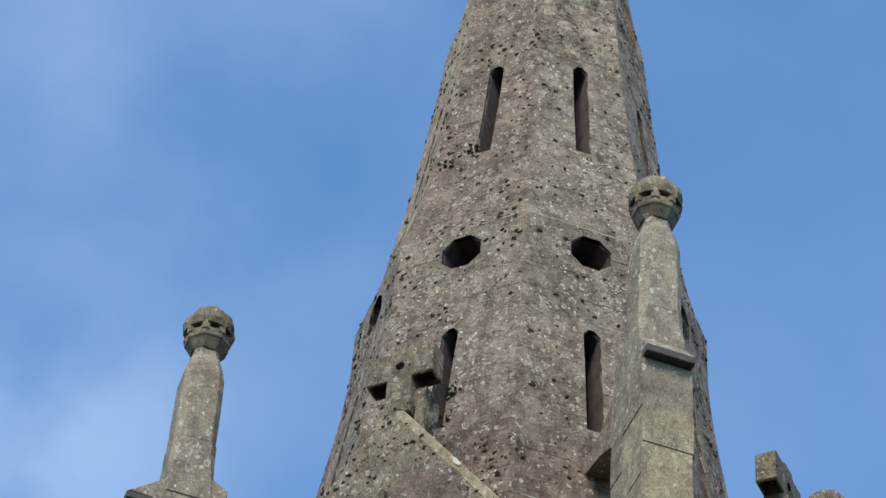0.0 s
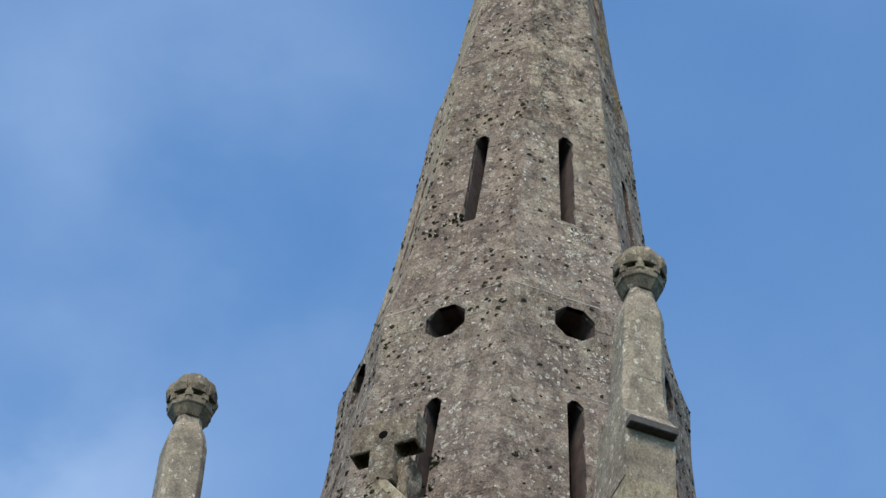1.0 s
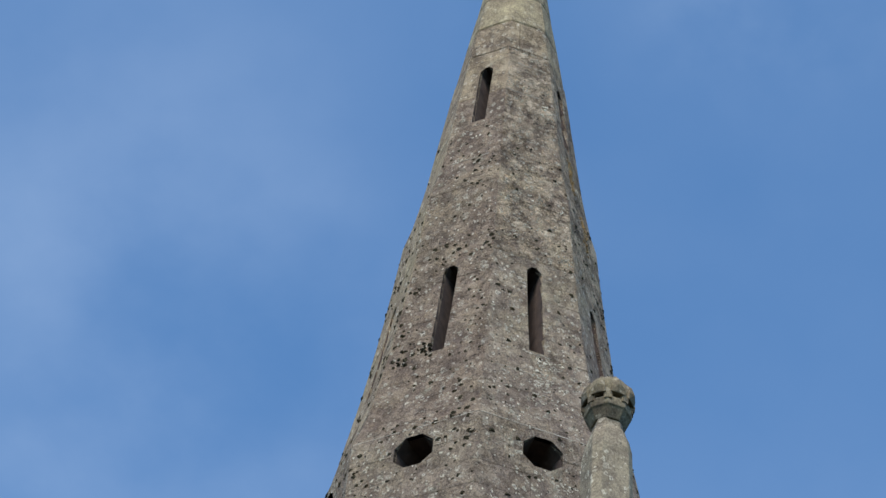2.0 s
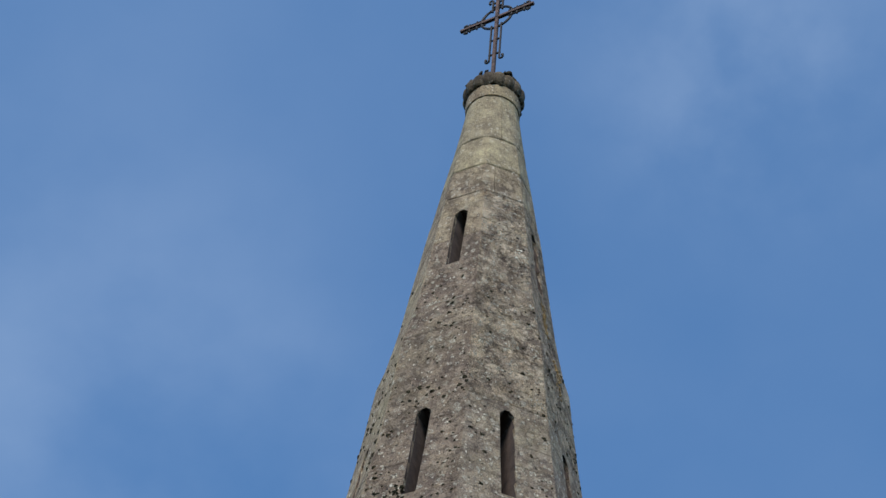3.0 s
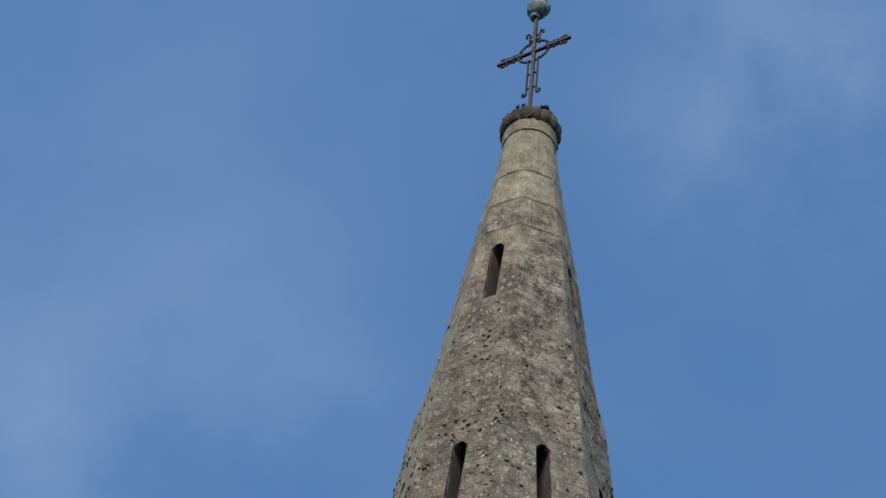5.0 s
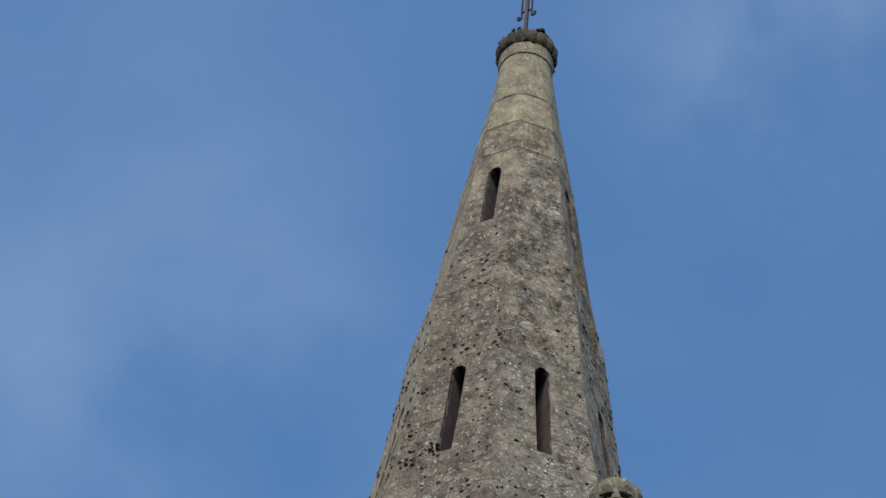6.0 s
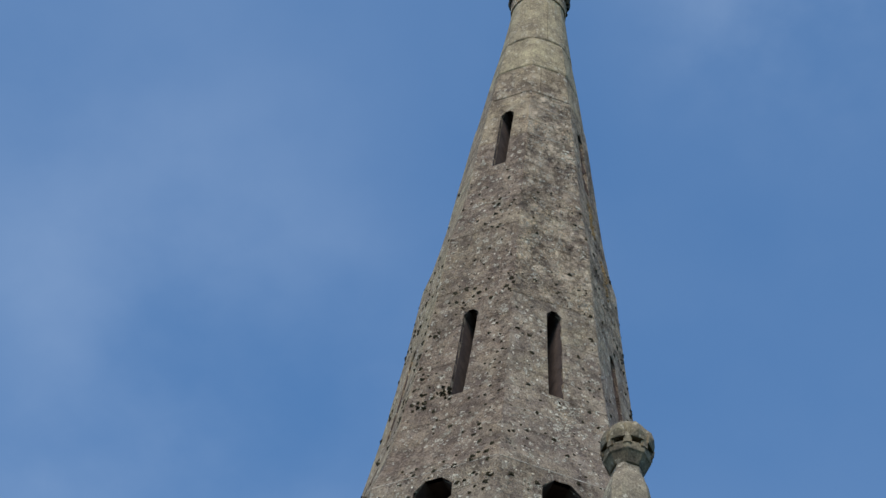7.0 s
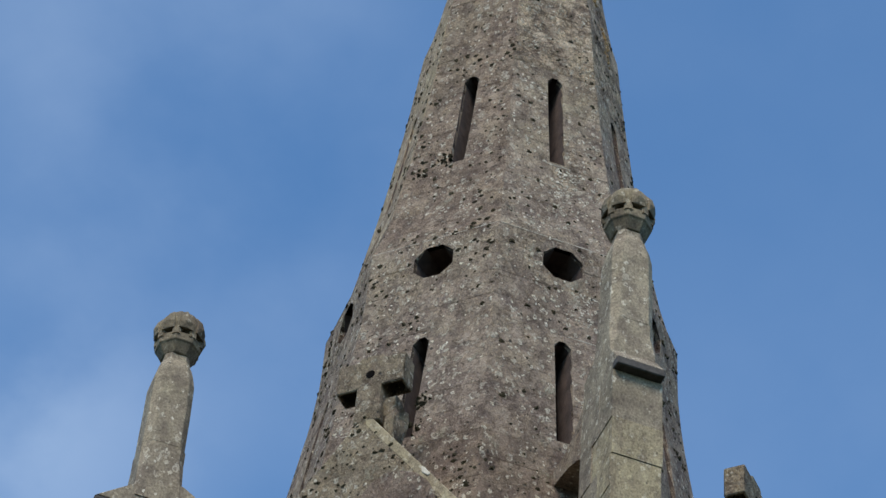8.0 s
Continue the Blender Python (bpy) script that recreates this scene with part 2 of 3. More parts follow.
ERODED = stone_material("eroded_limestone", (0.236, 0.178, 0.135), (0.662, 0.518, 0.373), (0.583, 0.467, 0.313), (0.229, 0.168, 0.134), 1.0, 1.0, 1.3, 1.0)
# near-black that paints the shade of the hole in the stone crosses
HOLE_SHADE = plain_material("hole_shade_black", (0.004, 0.004, 0.004), (0.012, 0.010, 0.009), 20.0, 1.0)
HOLE_SHADE.node_tree.nodes["Principled BSDF"].inputs["Specular IOR Level"].default_value = 0.0
MORTAR = plain_material("lime_mortar", (0.38, 0.335, 0.265), (0.56, 0.50, 0.405), 14.0, 0.95)
MOSS = plain_material("dark_moss", (0.014, 0.012, 0.008), (0.085, 0.070, 0.042), 60.0, 1.0)
MOSS.node_tree.nodes["Principled BSDF"].inputs["Specular IOR Level"].default_value = 0.05
ORANGE = plain_material("orange_lichen", (0.30, 0.17, 0.06), (0.42, 0.27, 0.11), 25.0, 1.0)
WHITE = plain_material("pale_lichen", (0.42, 0.365, 0.28), (0.68, 0.60, 0.475), 20.0, 0.9)
IRON = plain_material("rusty_iron", (0.026, 0.019, 0.017), (0.17, 0.098, 0.078), 16.0, 0.75, 0.35)
BLACKIRON = plain_material("black_iron", (0.012, 0.011, 0.012), (0.045, 0.037, 0.035), 22.0, 0.6, 0.4)
COPPER = plain_material("green_copper", (0.008, 0.012, 0.011), (0.21, 0.25, 0.215), 11.0, 0.7, 0.1)
GRASS = plain_material("grass", (0.014, 0.017, 0.008), (0.034, 0.040, 0.018), 3.0, 1.0)


# ------------------------------------------------------------------ mesh helpers
def part(name, bm, mat, parent=None, label="", smooth=False):
    """One bmesh as one mesh object under a thing or a part."""
    me = bpy.data.meshes.new(name)
    bmesh.ops.recalc_face_normals(bm, faces=bm.faces)
    if smooth:
        for f in bm.faces:
            f.smooth = True
    bm.to_mesh(me)
    bm.free()
    me.materials.append(mat)
    ob = new(name, me)
    if parent:
        ob.parent = parent
    if label:
        tagged(ob, label)
    return ob


def rings(bm, loops, cap_start=True, cap_end=True):
    """Skin closed loops of equal length."""
    vs = [[bm.verts.new(p) for p in loop] for loop in loops]
    k = len(vs[0])
    for a, b in zip(vs, vs[1:]):
        for i in range(k):
            bm.faces.new((a[i], a[(i + 1) % k], b[(i + 1) % k], b[i]))
    if cap_start:
        bm.faces.new(vs[0][::-1])
    if cap_end:
        bm.faces.new(vs[-1])
    return vs


def lathe(bm, profile, sides, turn=0.0, cx=0.0, cy=0.0):
    loops = []
    for r, z in profile:
        loops.append([(cx + r * math.cos(turn + 2 * math.pi * i / sides), cy + r * math.sin(turn + 2 * math.pi * i / sides), z) for i in range(sides)])
    rings(bm, loops)


def prism(bm, outline, y0, y1, bevel=0.0):
    """Outline in x, z swept from y0 to y1."""
    rings(bm, [[(x, y0, z) for x, z in outline], [(x, y1, z) for x, z in outline]])
    if bevel:
        bmesh.ops.bevel(bm, geom=list(bm.edges), offset=bevel, segments=1, affect="EDGES")


def block(bm, x0, x1, y0, y1, z0, z1, bevel=0.012, rough=0.0):
    rings(bm, [[(x0, y0, z), (x1, y0, z), (x1, y1, z), (x0, y1, z)] for z in (z0, z1)])
    if bevel:
        bmesh.ops.bevel(bm, geom=list(bm.edges), offset=bevel, segments=2, affect="EDGES")
    if rough:
        for v in bm.verts:
            v.co += Vector(noise.noise_vector(v.co * 6)) * rough


def tube(bm, points, r, sides=6, taper=None):
    """A round bar along points."""
    pts = [Vector(p) for p in points]
    loops = []
    for i, p in enumerate(pts):
        d = (pts[min(i + 1, len(pts) - 1)] - pts[max(i - 1, 0)]).normalized()
        ref = Vector((0, 0, 1)) if abs(d.z) < 0.9 else Vector((0, 1, 0))
        u = d.cross(ref).normalized()
        v = d.cross(u)
        rr = r * (taper[i] if taper else 1.0)
        loops.append([p + (u * math.cos(2 * math.pi * k / sides) + v * math.sin(2 * math.pi * k / sides)) * rr for k in range(sides)])
    rings(bm, loops)


def lump(bm, p, nrm, size, rnd, flat=0.7):
    """A small uneven clump at p on a surface with that normal."""
    t = nrm.orthogonal().normalized()
    b = nrm.cross(t)
    k = 7
    ring = []
    for i in range(k):
        a = 2 * math.pi * i / k + rnd.uniform(-0.3, 0.3)
        q = size * rnd.uniform(0.4, 1.5)
        ring.append(bm.verts.new(p + (t * math.cos(a) + b * math.sin(a)) * q + nrm * size * rnd.uniform(0.0, 0.35)))
    tip = bm.verts.new(p + nrm * size * flat * rnd.uniform(0.8, 1.4) + t * size * rnd.uniform(-0.3, 0.3))
    low = [bm.verts.new(v.co - nrm * size * 0.8) for v in ring]
    for i in range(k):
        j = (i + 1) % k
        bm.faces.new((ring[i], ring[j], tip))
        bm.faces.new((low[i], low[j], ring[j], ring[i]))


# ------------------------------------------------------------------ ground and tower
def up(z):
    """Heights below are given from the eye."""
    return z + EYE


TOWER_TOP = 19.2
bm = bmesh.new()
N = 24
for i in range(N + 1):
    for j in range(N + 1):
        x, y = (i / N * 2 - 1), (j / N * 2 - 1)
        bm.verts.new((x * abs(x) * 1500, y * abs(y) * 1500, 0.0))
bm.verts.ensure_lookup_table()
for i in range(N):
    for j in range(N):
        a = i * (N + 1) + j
        bm.faces.new((bm.verts[a], bm.verts[a + N + 1], bm.verts[a + N + 2], bm.verts[a + 1]))
tagged(part("ground", bm, GRASS), "short green churchyard grass round the tower", "ground", kind="structure")

bm = bmesh.new()
hs = 2.95
rings(bm, [[(-hs, -hs, z), (hs, -hs, z), (hs, hs, z), (-hs, hs, z)] for z in (-0.3, up(TOWER_TOP) - 0.35)])
tower = tagged(part("wall_tower", bm, STONE), "square grey limestone church tower under the spire", "tower", kind="structure")
tower.matrix_world = pose(0, AXIS, 0, 0, 0, TWIST - 22.5 + 0.0)
bm = bmesh.new()
hs = 3.12
block(bm, -hs, hs, -hs, hs, up(TOWER_TOP) - 0.35, up(TOWER_TOP), 0.03)
part("cornice", bm, STONE, tower)


# ------------------------------------------------------------------ the spire
PROFILE = [(19.2, 2.87), (23.43, 2.33), (24.3, 2.20), (25.0, 2.115), (25.45, 2.10), (25.95, 2.095), (26.35, 1.965), (26.87, 1.84),
           (27.7, 1.705), (28.6, 1.565), (29.45, 1.46), (30.3, 1.365), (31.25, 1.27), (31.7, 1.165), (32.5, 1.045), (33.0, 0.985),
           (34.35, 0.822), (35.7, 0.645), (36.6, 0.508), (37.64, 0.385)]
PZ, PR = [p[0] for p in PROFILE], [p[1] for p in PROFILE]
C8, S8 = math.cos(math.pi / 8), math.sin(math.pi / 8)
WALL = 0.38


def radius(z):
    return float(np.interp(z, PZ, PR))


def face_point(az, u, z, d):
    """u along the face, z from the eye, d outwards from the face."""
    a = radians(az + TWIST)
    rho = radius(z) * C8
    u = u * (1 + d / rho)
    return Vector((math.sin(a) * (rho + d) + math.cos(a) * u, AXIS - math.cos(a) * (rho + d) + math.sin(a) * u, up(z)))


def half_side(z):
    return radius(z) * S8


def slit(z0, z1, w):
    return [(z0, 0.0), (z0, w), (z1 - 0.085, w), (z1, w * 0.33), (z1, 0.0)]


def eight_sided(zc, w, h):
    return [(zc - h, 0.0), (zc - h, w * 0.42), (zc - h * 0.42, w), (zc + h * 0.42, w), (zc + h, w * 0.42), (zc + h, 0.0)]


def openings(face):
    o = [slit(22.53, 24.24, 0.10), eight_sided(25.575, 0.245, 0.245), slit(27.66, 29.48, 0.098)]
    if face not in (0, 1, 2, 7):
        o.pop()
    elif face % 2 == 0:
        o.append(slit(32.98, 34.36, 0.098))
    return o


def jamb(opening, z0, z1):
    """The opening's half outline between two heights, upwards, as (half width, height)."""
    a, b = opening[0][0], opening[-1][0]
    if b <= z0 or a >= z1:
        return [(0.0, z0), (0.0, z1)]
    zs, ws = [p[0] for p in opening], [p[1] for p in opening]
    out = []
    if a > z0:
        out += [(0.0, z0), (0.0, a)]
    else:
        out.append((float(np.interp(z0, zs[1:-1], ws[1:-1])), z0))
    out += [(w, z) for z, w in opening[1:-1] if z0 < z < z1]
    if b < z1:
        out += [(0.0, b), (0.0, z1)]
    else:
        out.append((float(np.interp(z1, zs[1:-1], ws[1:-1])), z1))
    clean = []
    for p in out:
        if not clean or abs(p[0] - clean[-1][0]) + abs(p[1] - clean[-1][1]) > 1e-5:
            clean.append(p)
    return clean


def inset(poly, c):
    """Shrink a counter-clockwise outline by c."""
    k, out = len(poly), []
    for i in range(k):
        p0, p1, p2 = (Vector(poly[j % k]) for j in (i - 1, i, i + 1))
        d1, d2 = (p1 - p0).normalized(), (p2 - p1).normalized()
        n1, n2 = Vector((-d1.y, d1.x)), Vector((-d2.y, d2.x))
        s = n1 + n2
        q = max(0.45, 1 + n1.dot(n2))
        out.append(p1 + s * (c / q))
    return [(p.x, p.y) for p in out]


def piece(bm, az, poly, proud, depth, edge):
    """A flat stone with eased edges on one face of the spire; poly (u, z) counter-clockwise from outside."""
    front = inset(poly, edge) if edge else poly
    loops = [[face_point(az, u, z, -depth) for u, z in poly]]
    if edge:
        loops.append([face_point(az, u, z, proud - edge * 0.8) for u, z in poly])
    loops.append([face_point(az, u, z, proud) for u, z in front])
    vs = [[bm.verts.new(p) for p in loop] for loop in loops]
    k = len(poly)
    for a, b in zip(vs, vs[1:]):
        for i in range(k):
            bm.faces.new((a[i], a[(i + 1) % k], b[(i + 1) % k], b[i]))
    bm.faces.new(vs[-1])
    bm.faces.new(vs[0][::-1])


def courses():
    """Bed joints from the tower to the collar, with one at each swelling of the spire."""
    rnd = random.Random(5)
    zs = [19.2]
    for stop, step in ((25.95, 0.40), (31.25, 0.40), (34.76, 0.41)):
        k = round((stop - zs[-1]) / step)
        a = zs[-1]
        for i in range(1, k + 1):
            zs.append(a + (stop - a) * i / k + (rnd.uniform(-0.035, 0.035) if i < k else 0))
    return zs + [35.54, 36.37, 37.64]


BEDS = courses()
ROUND = 34.76     # above this height the eight sides pass into a round


def face_outlines(face):
    """Outlines of the stones of one face, course by course."""
    rnd = random.Random(100 + face)
    for row, (z0, z1) in enumerate(zip(BEDS, BEDS[1:])):
        # the weathered upper courses have wider joints
        g = 0.0030 if face in (1, 2) and z0 > 29.6 else 0.0012
        za, zb = z0 + g, z1 - g
        hit = [o for o in openings(face) if o[0][0] < z1 and o[-1][0] > z0]
        mid_z = (z0 + z1) / 2
        w = half_side(mid_z)
        if hit:
            chain = jamb(hit[0], za, zb)
            cut = 0.0
            if w > 0.62:
                cut = rnd.uniform(0.48, 0.68) * w
            for side in (-1, 1):
                inner = [(max(h, g) if h < 0.02 else h, z) for h, z in chain]
                if cut and cut > max(h for h, z in inner) + 0.15:
                    yield row, side, inner, [(cut - g, zb), (cut - g, za)]
                    yield row, side, [(cut + g, za), (cut + g, zb)], [(half_side(zb), zb), (half_side(za), za)]
                else:
                    yield row, side, inner, [(half_side(zb), zb), (half_side(za), za)]
        else:
            k = max(1, round(2 * w / 0.78))
            cuts = [-1.0] + sorted((i / k * 2 - 1) + rnd.uniform(-0.28, 0.28) / k + (0.3 / k if row % 2 else -0.3 / k) for i in range(1, k)) + [1.0]
            for a, b in zip(cuts, cuts[1:]):
                ga, gb = (0 if a == -1 else g), (0 if b == 1 else g)
                ha, hb = half_side(za), half_side(zb)
                yield row, 1, [(a * ha + ga, za), (a * hb + ga, zb)], [(b * hb - gb, zb), (b * ha - gb, za)]


def outline(side, inner, outer):
    """Inner edge upwards, outer edge downwards, as a counter-clockwise outline."""
    pts = inner + outer
    if side < 0:
        return [(-u, z) for u, z in pts]
    return pts[::-1]


spire = new("church_spire")
spire.location = (0, AXIS, up(TOWER_TOP))
bpy.context.view_layer.update()
tagged(spire, "tall octagonal grey limestone church spire with slits and holes", "spire")


def under(ob, parent):
    """Hang a mesh that is written in world metres under a thing."""
    ob.parent = parent
    ob.matrix_parent_inverse = parent.matrix_basis.inverted()
    return ob


FACES = [-22.5 + 45 * k for k in range(8)]
NEAR = (0, 1, 2, 7)
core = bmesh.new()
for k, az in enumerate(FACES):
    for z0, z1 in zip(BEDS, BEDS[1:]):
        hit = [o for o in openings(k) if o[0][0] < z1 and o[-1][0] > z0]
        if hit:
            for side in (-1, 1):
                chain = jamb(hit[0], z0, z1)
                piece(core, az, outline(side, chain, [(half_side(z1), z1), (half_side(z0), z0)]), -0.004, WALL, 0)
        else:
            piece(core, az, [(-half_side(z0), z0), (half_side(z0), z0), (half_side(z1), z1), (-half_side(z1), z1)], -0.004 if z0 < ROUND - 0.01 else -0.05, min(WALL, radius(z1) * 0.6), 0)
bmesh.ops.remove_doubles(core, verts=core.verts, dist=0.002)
under(part("core", core, INSIDE, None, "inner masonry behind the facing stones, coloured dark for shade"), spire)


# ------------------------------------------------------------------ pinnacles at the tower's corners
def ring8(r, z, turn=math.pi / 8):
    return [(r * math.cos(turn + math.pi / 4 * i), r * math.sin(turn + math.pi / 4 * i), z) for i in range(8)]


def ring4(a, c, z):
    """A square of half width a with chamfered corners."""
    b = a - c
    return [(a, -b, z), (a, b, z), (b, a, z), (-b, a, z), (-a, b, z), (-a, -b, z), (-b, -a, z), (b, -a, z)]


def make_pinnacle(drop=0.0, reach=0.49):
    """Local x points away from the spire, z from the tower's top; the shaft's axis is the origin. drop: how much lower the slab lies, reach: how far out its drip stone."""
    base = TOWER_TOP
    top = new("pinnacle")
    rnd = random.Random(3)

    def h(z):
        return z - base

    # pier of coursed blocks
    zs = [base, 19.70, 20.24, 20.66, 21.15, 21.80 - drop]
    for i, (a, b) in enumerate(zip(zs, zs[1:])):
        split = -0.12 if i % 2 else 0.05
        for x0, x1 in ((-0.42, split - 0.003), (split + 0.003, 0.385)):
            b_m = bmesh.new()
            o = rnd.uniform(-0.006, 0.006)
            block(b_m, x0, x1 + (o if x1 > 0.3 else 0), -0.27 + o, 0.275 + o, h(a) + 0.0006, h(b) - 0.0006, 0.003, 0.005)
            part("stone", b_m, TOPSTONE if x1 > 0.3 and i < 4 else PIER, top)
    # overhanging drip stone, darkened for its soffit's shade, and the sloping stone on it
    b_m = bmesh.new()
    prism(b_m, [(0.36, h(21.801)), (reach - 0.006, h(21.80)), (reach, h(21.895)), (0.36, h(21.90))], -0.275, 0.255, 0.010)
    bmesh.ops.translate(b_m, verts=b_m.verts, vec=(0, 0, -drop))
    part("drip_stone", b_m, DRIP_SHADE, top, "overhanging drip stone, coloured dark for the shade under it")
    b_m = bmesh.new()
    prism(b_m, [(-0.42, h(21.802)), (0.355, h(21.802)), (0.358, h(21.904)), (reach - 0.015, h(21.904)), (0.24, h(22.22)), (-0.26, h(22.36)), (-0.42, h(22.26))], -0.265, 0.25, 0.008)
    bmesh.ops.translate(b_m, verts=b_m.verts, vec=(0, 0, -drop))
    part("slab", b_m, PIER, top, "weathered sloping stone slab")
    # chamfered square shaft, in two stones
    b_m = bmesh.new()
    rings(b_m, [ring4(0.262, 0.02, h(22.05 - drop)), ring4(0.258, 0.03, h(22.30 - drop)), ring4(0.246, 0.07, h(22.52)), ring4(0.246, 0.07, h(22.715))])
    part("plinth", b_m, PIER, top)
    b_m = bmesh.new()
    rings(b_m, [ring4(0.240, 0.075, h(22.72)), ring4(0.236, 0.075, h(23.25)), ring4(0.230, 0.08, h(23.72)), ring4(0.205, 0.085, h(23.90)), ring4(0.180, 0.08, h(24.00)), ring4(0.150, 0.065, h(24.07)), ring4(0.142, 0.06, h(24.24))])
    bmesh.ops.bevel(b_m, geom=[e for e in b_m.edges], offset=0.008, segments=1, affect="EDGES")
    for v in b_m.verts:
        v.co += Vector(noise.noise_vector(v.co * 4)) * 0.006
    part("shaft", b_m, PIER, top, "chamfered tapering stone shaft")
    # crown: cup, dark slots, overhanging petals
    b_m = bmesh.new()
    rings(b_m, [ring8(0.13, h(24.15)), ring8(0.178, h(24.165)), ring8(0.240, h(24.285)), ring8(0.262, h(24.305)), ring8(0.268, h(24.412)), ring8(0.16, h(24.414)), ring8(0.16, h(24.54))])
    bmesh.ops.bevel(b_m, geom=[e for e in b_m.edges], offset=0.006, segments=1, affect="EDGES")
    for v in b_m.verts:
        v.co += Vector(noise.noise_vector(v.co * 6)) * 0.004
    part("cup", b_m, CROWN, top, "eight-sided stone cup")
    b_m = bmesh.new()
    rings(b_m, [ring8(0.16, h(24.475)), ring8(0.268, h(24.48)), ring8(0.280, h(24.57)), ring8(0.255, h(24.68)), ring8(0.205, h(24.78)), ring8(0.11, h(24.84)), ring8(0.05, h(24.855))])
    bmesh.ops.bevel(b_m, geom=[e for e in b_m.edges], offset=0.012, segments=2, affect="EDGES")
    for v in b_m.verts:
        v.co += Vector(noise.noise_vector(v.co * 7)) * 0.010
    crown = part("crown", b_m, CROWN, top, "worn carved stone crown")
    for i in range(8):
        a = math.pi / 8 + math.pi / 4 * i
        b_m = bmesh.new()
        block(b_m, 0.15, 0.272, -0.046, 0.046, h(24.36), h(24.50), 0.012)
        bmesh.ops.rotate(b_m, verts=b_m.verts, cent=(0, 0, 0), matrix=Matrix.Rotation(a, 3, "Z"))
        part("rib", b_m, CROWN, crown)
        a += math.pi / 8
        b_m = bmesh.new()
        w = 0.082
        # a petal that is pointed below and falls back above
        rings(b_m, [[(0.19, -w, h(24.47)), (0.275, -w, h(24.455)), (0.285, 0.0, h(24.465)), (0.275, w, h(24.455)), (0.19, w, h(24.47))],
                    [(0.19, -w, h(24.55)), (0.285, -w * 0.95, h(24.54)), (0.312, 0.0, h(24.56)), (0.285, w * 0.95, h(24.54)), (0.19, w, h(24.55))],
                    [(0.17, -w * 0.7, h(24.68)), (0.255, -w * 0.7, h(24.66)), (0.275, 0.0, h(24.68)), (0.255, w * 0.7, h(24.66)), (0.17, w * 0.7, h(24.68))],
                    [(0.12, -w * 0.4, h(24.76)), (0.19, -w * 0.4, h(24.775)), (0.20, 0.0, h(24.79)), (0.19, w * 0.4, h(24.775)), (0.12, w * 0.4, h(24.76))]])
        for v in b_m.verts:
            v.co += Vector(noise.noise_vector(v.co * 9 + Vector((i, 0, 0)))) * 0.008
        bmesh.ops.rotate(b_m, verts=b_m.verts, cent=(0, 0, 0), matrix=Matrix.Rotation(a, 3, "Z"))
        part("petal", b_m, CROWN, crown)
    tagged(top, "chamfered stone pinnacle with carved crown on a square pier", "pinnacle", "pinnacles at the tower's corners")
    return top


PIN_R = 3.83


def corner(az, r, z):
    """A pose whose x axis points away from the spire."""
    a = radians(az + TWIST)
    return pose(math.sin(a) * r, AXIS - math.cos(a) * r, up(z), 0, 0, az + TWIST - 90)


pinnacle = make_pinnacle()
pinnacle.matrix_basis = corner(22.5, PIN_R, TOWER_TOP)
for az in (112.5, -157.5):
    copy_thing(pinnacle, corner(az, PIN_R, TOWER_TOP))
low_pinnacle = make_pinnacle(0.17, 0.66)
low_pinnacle.matrix_basis = corner(-67.5, PIN_R + 0.02, TOWER_TOP - 0.015)


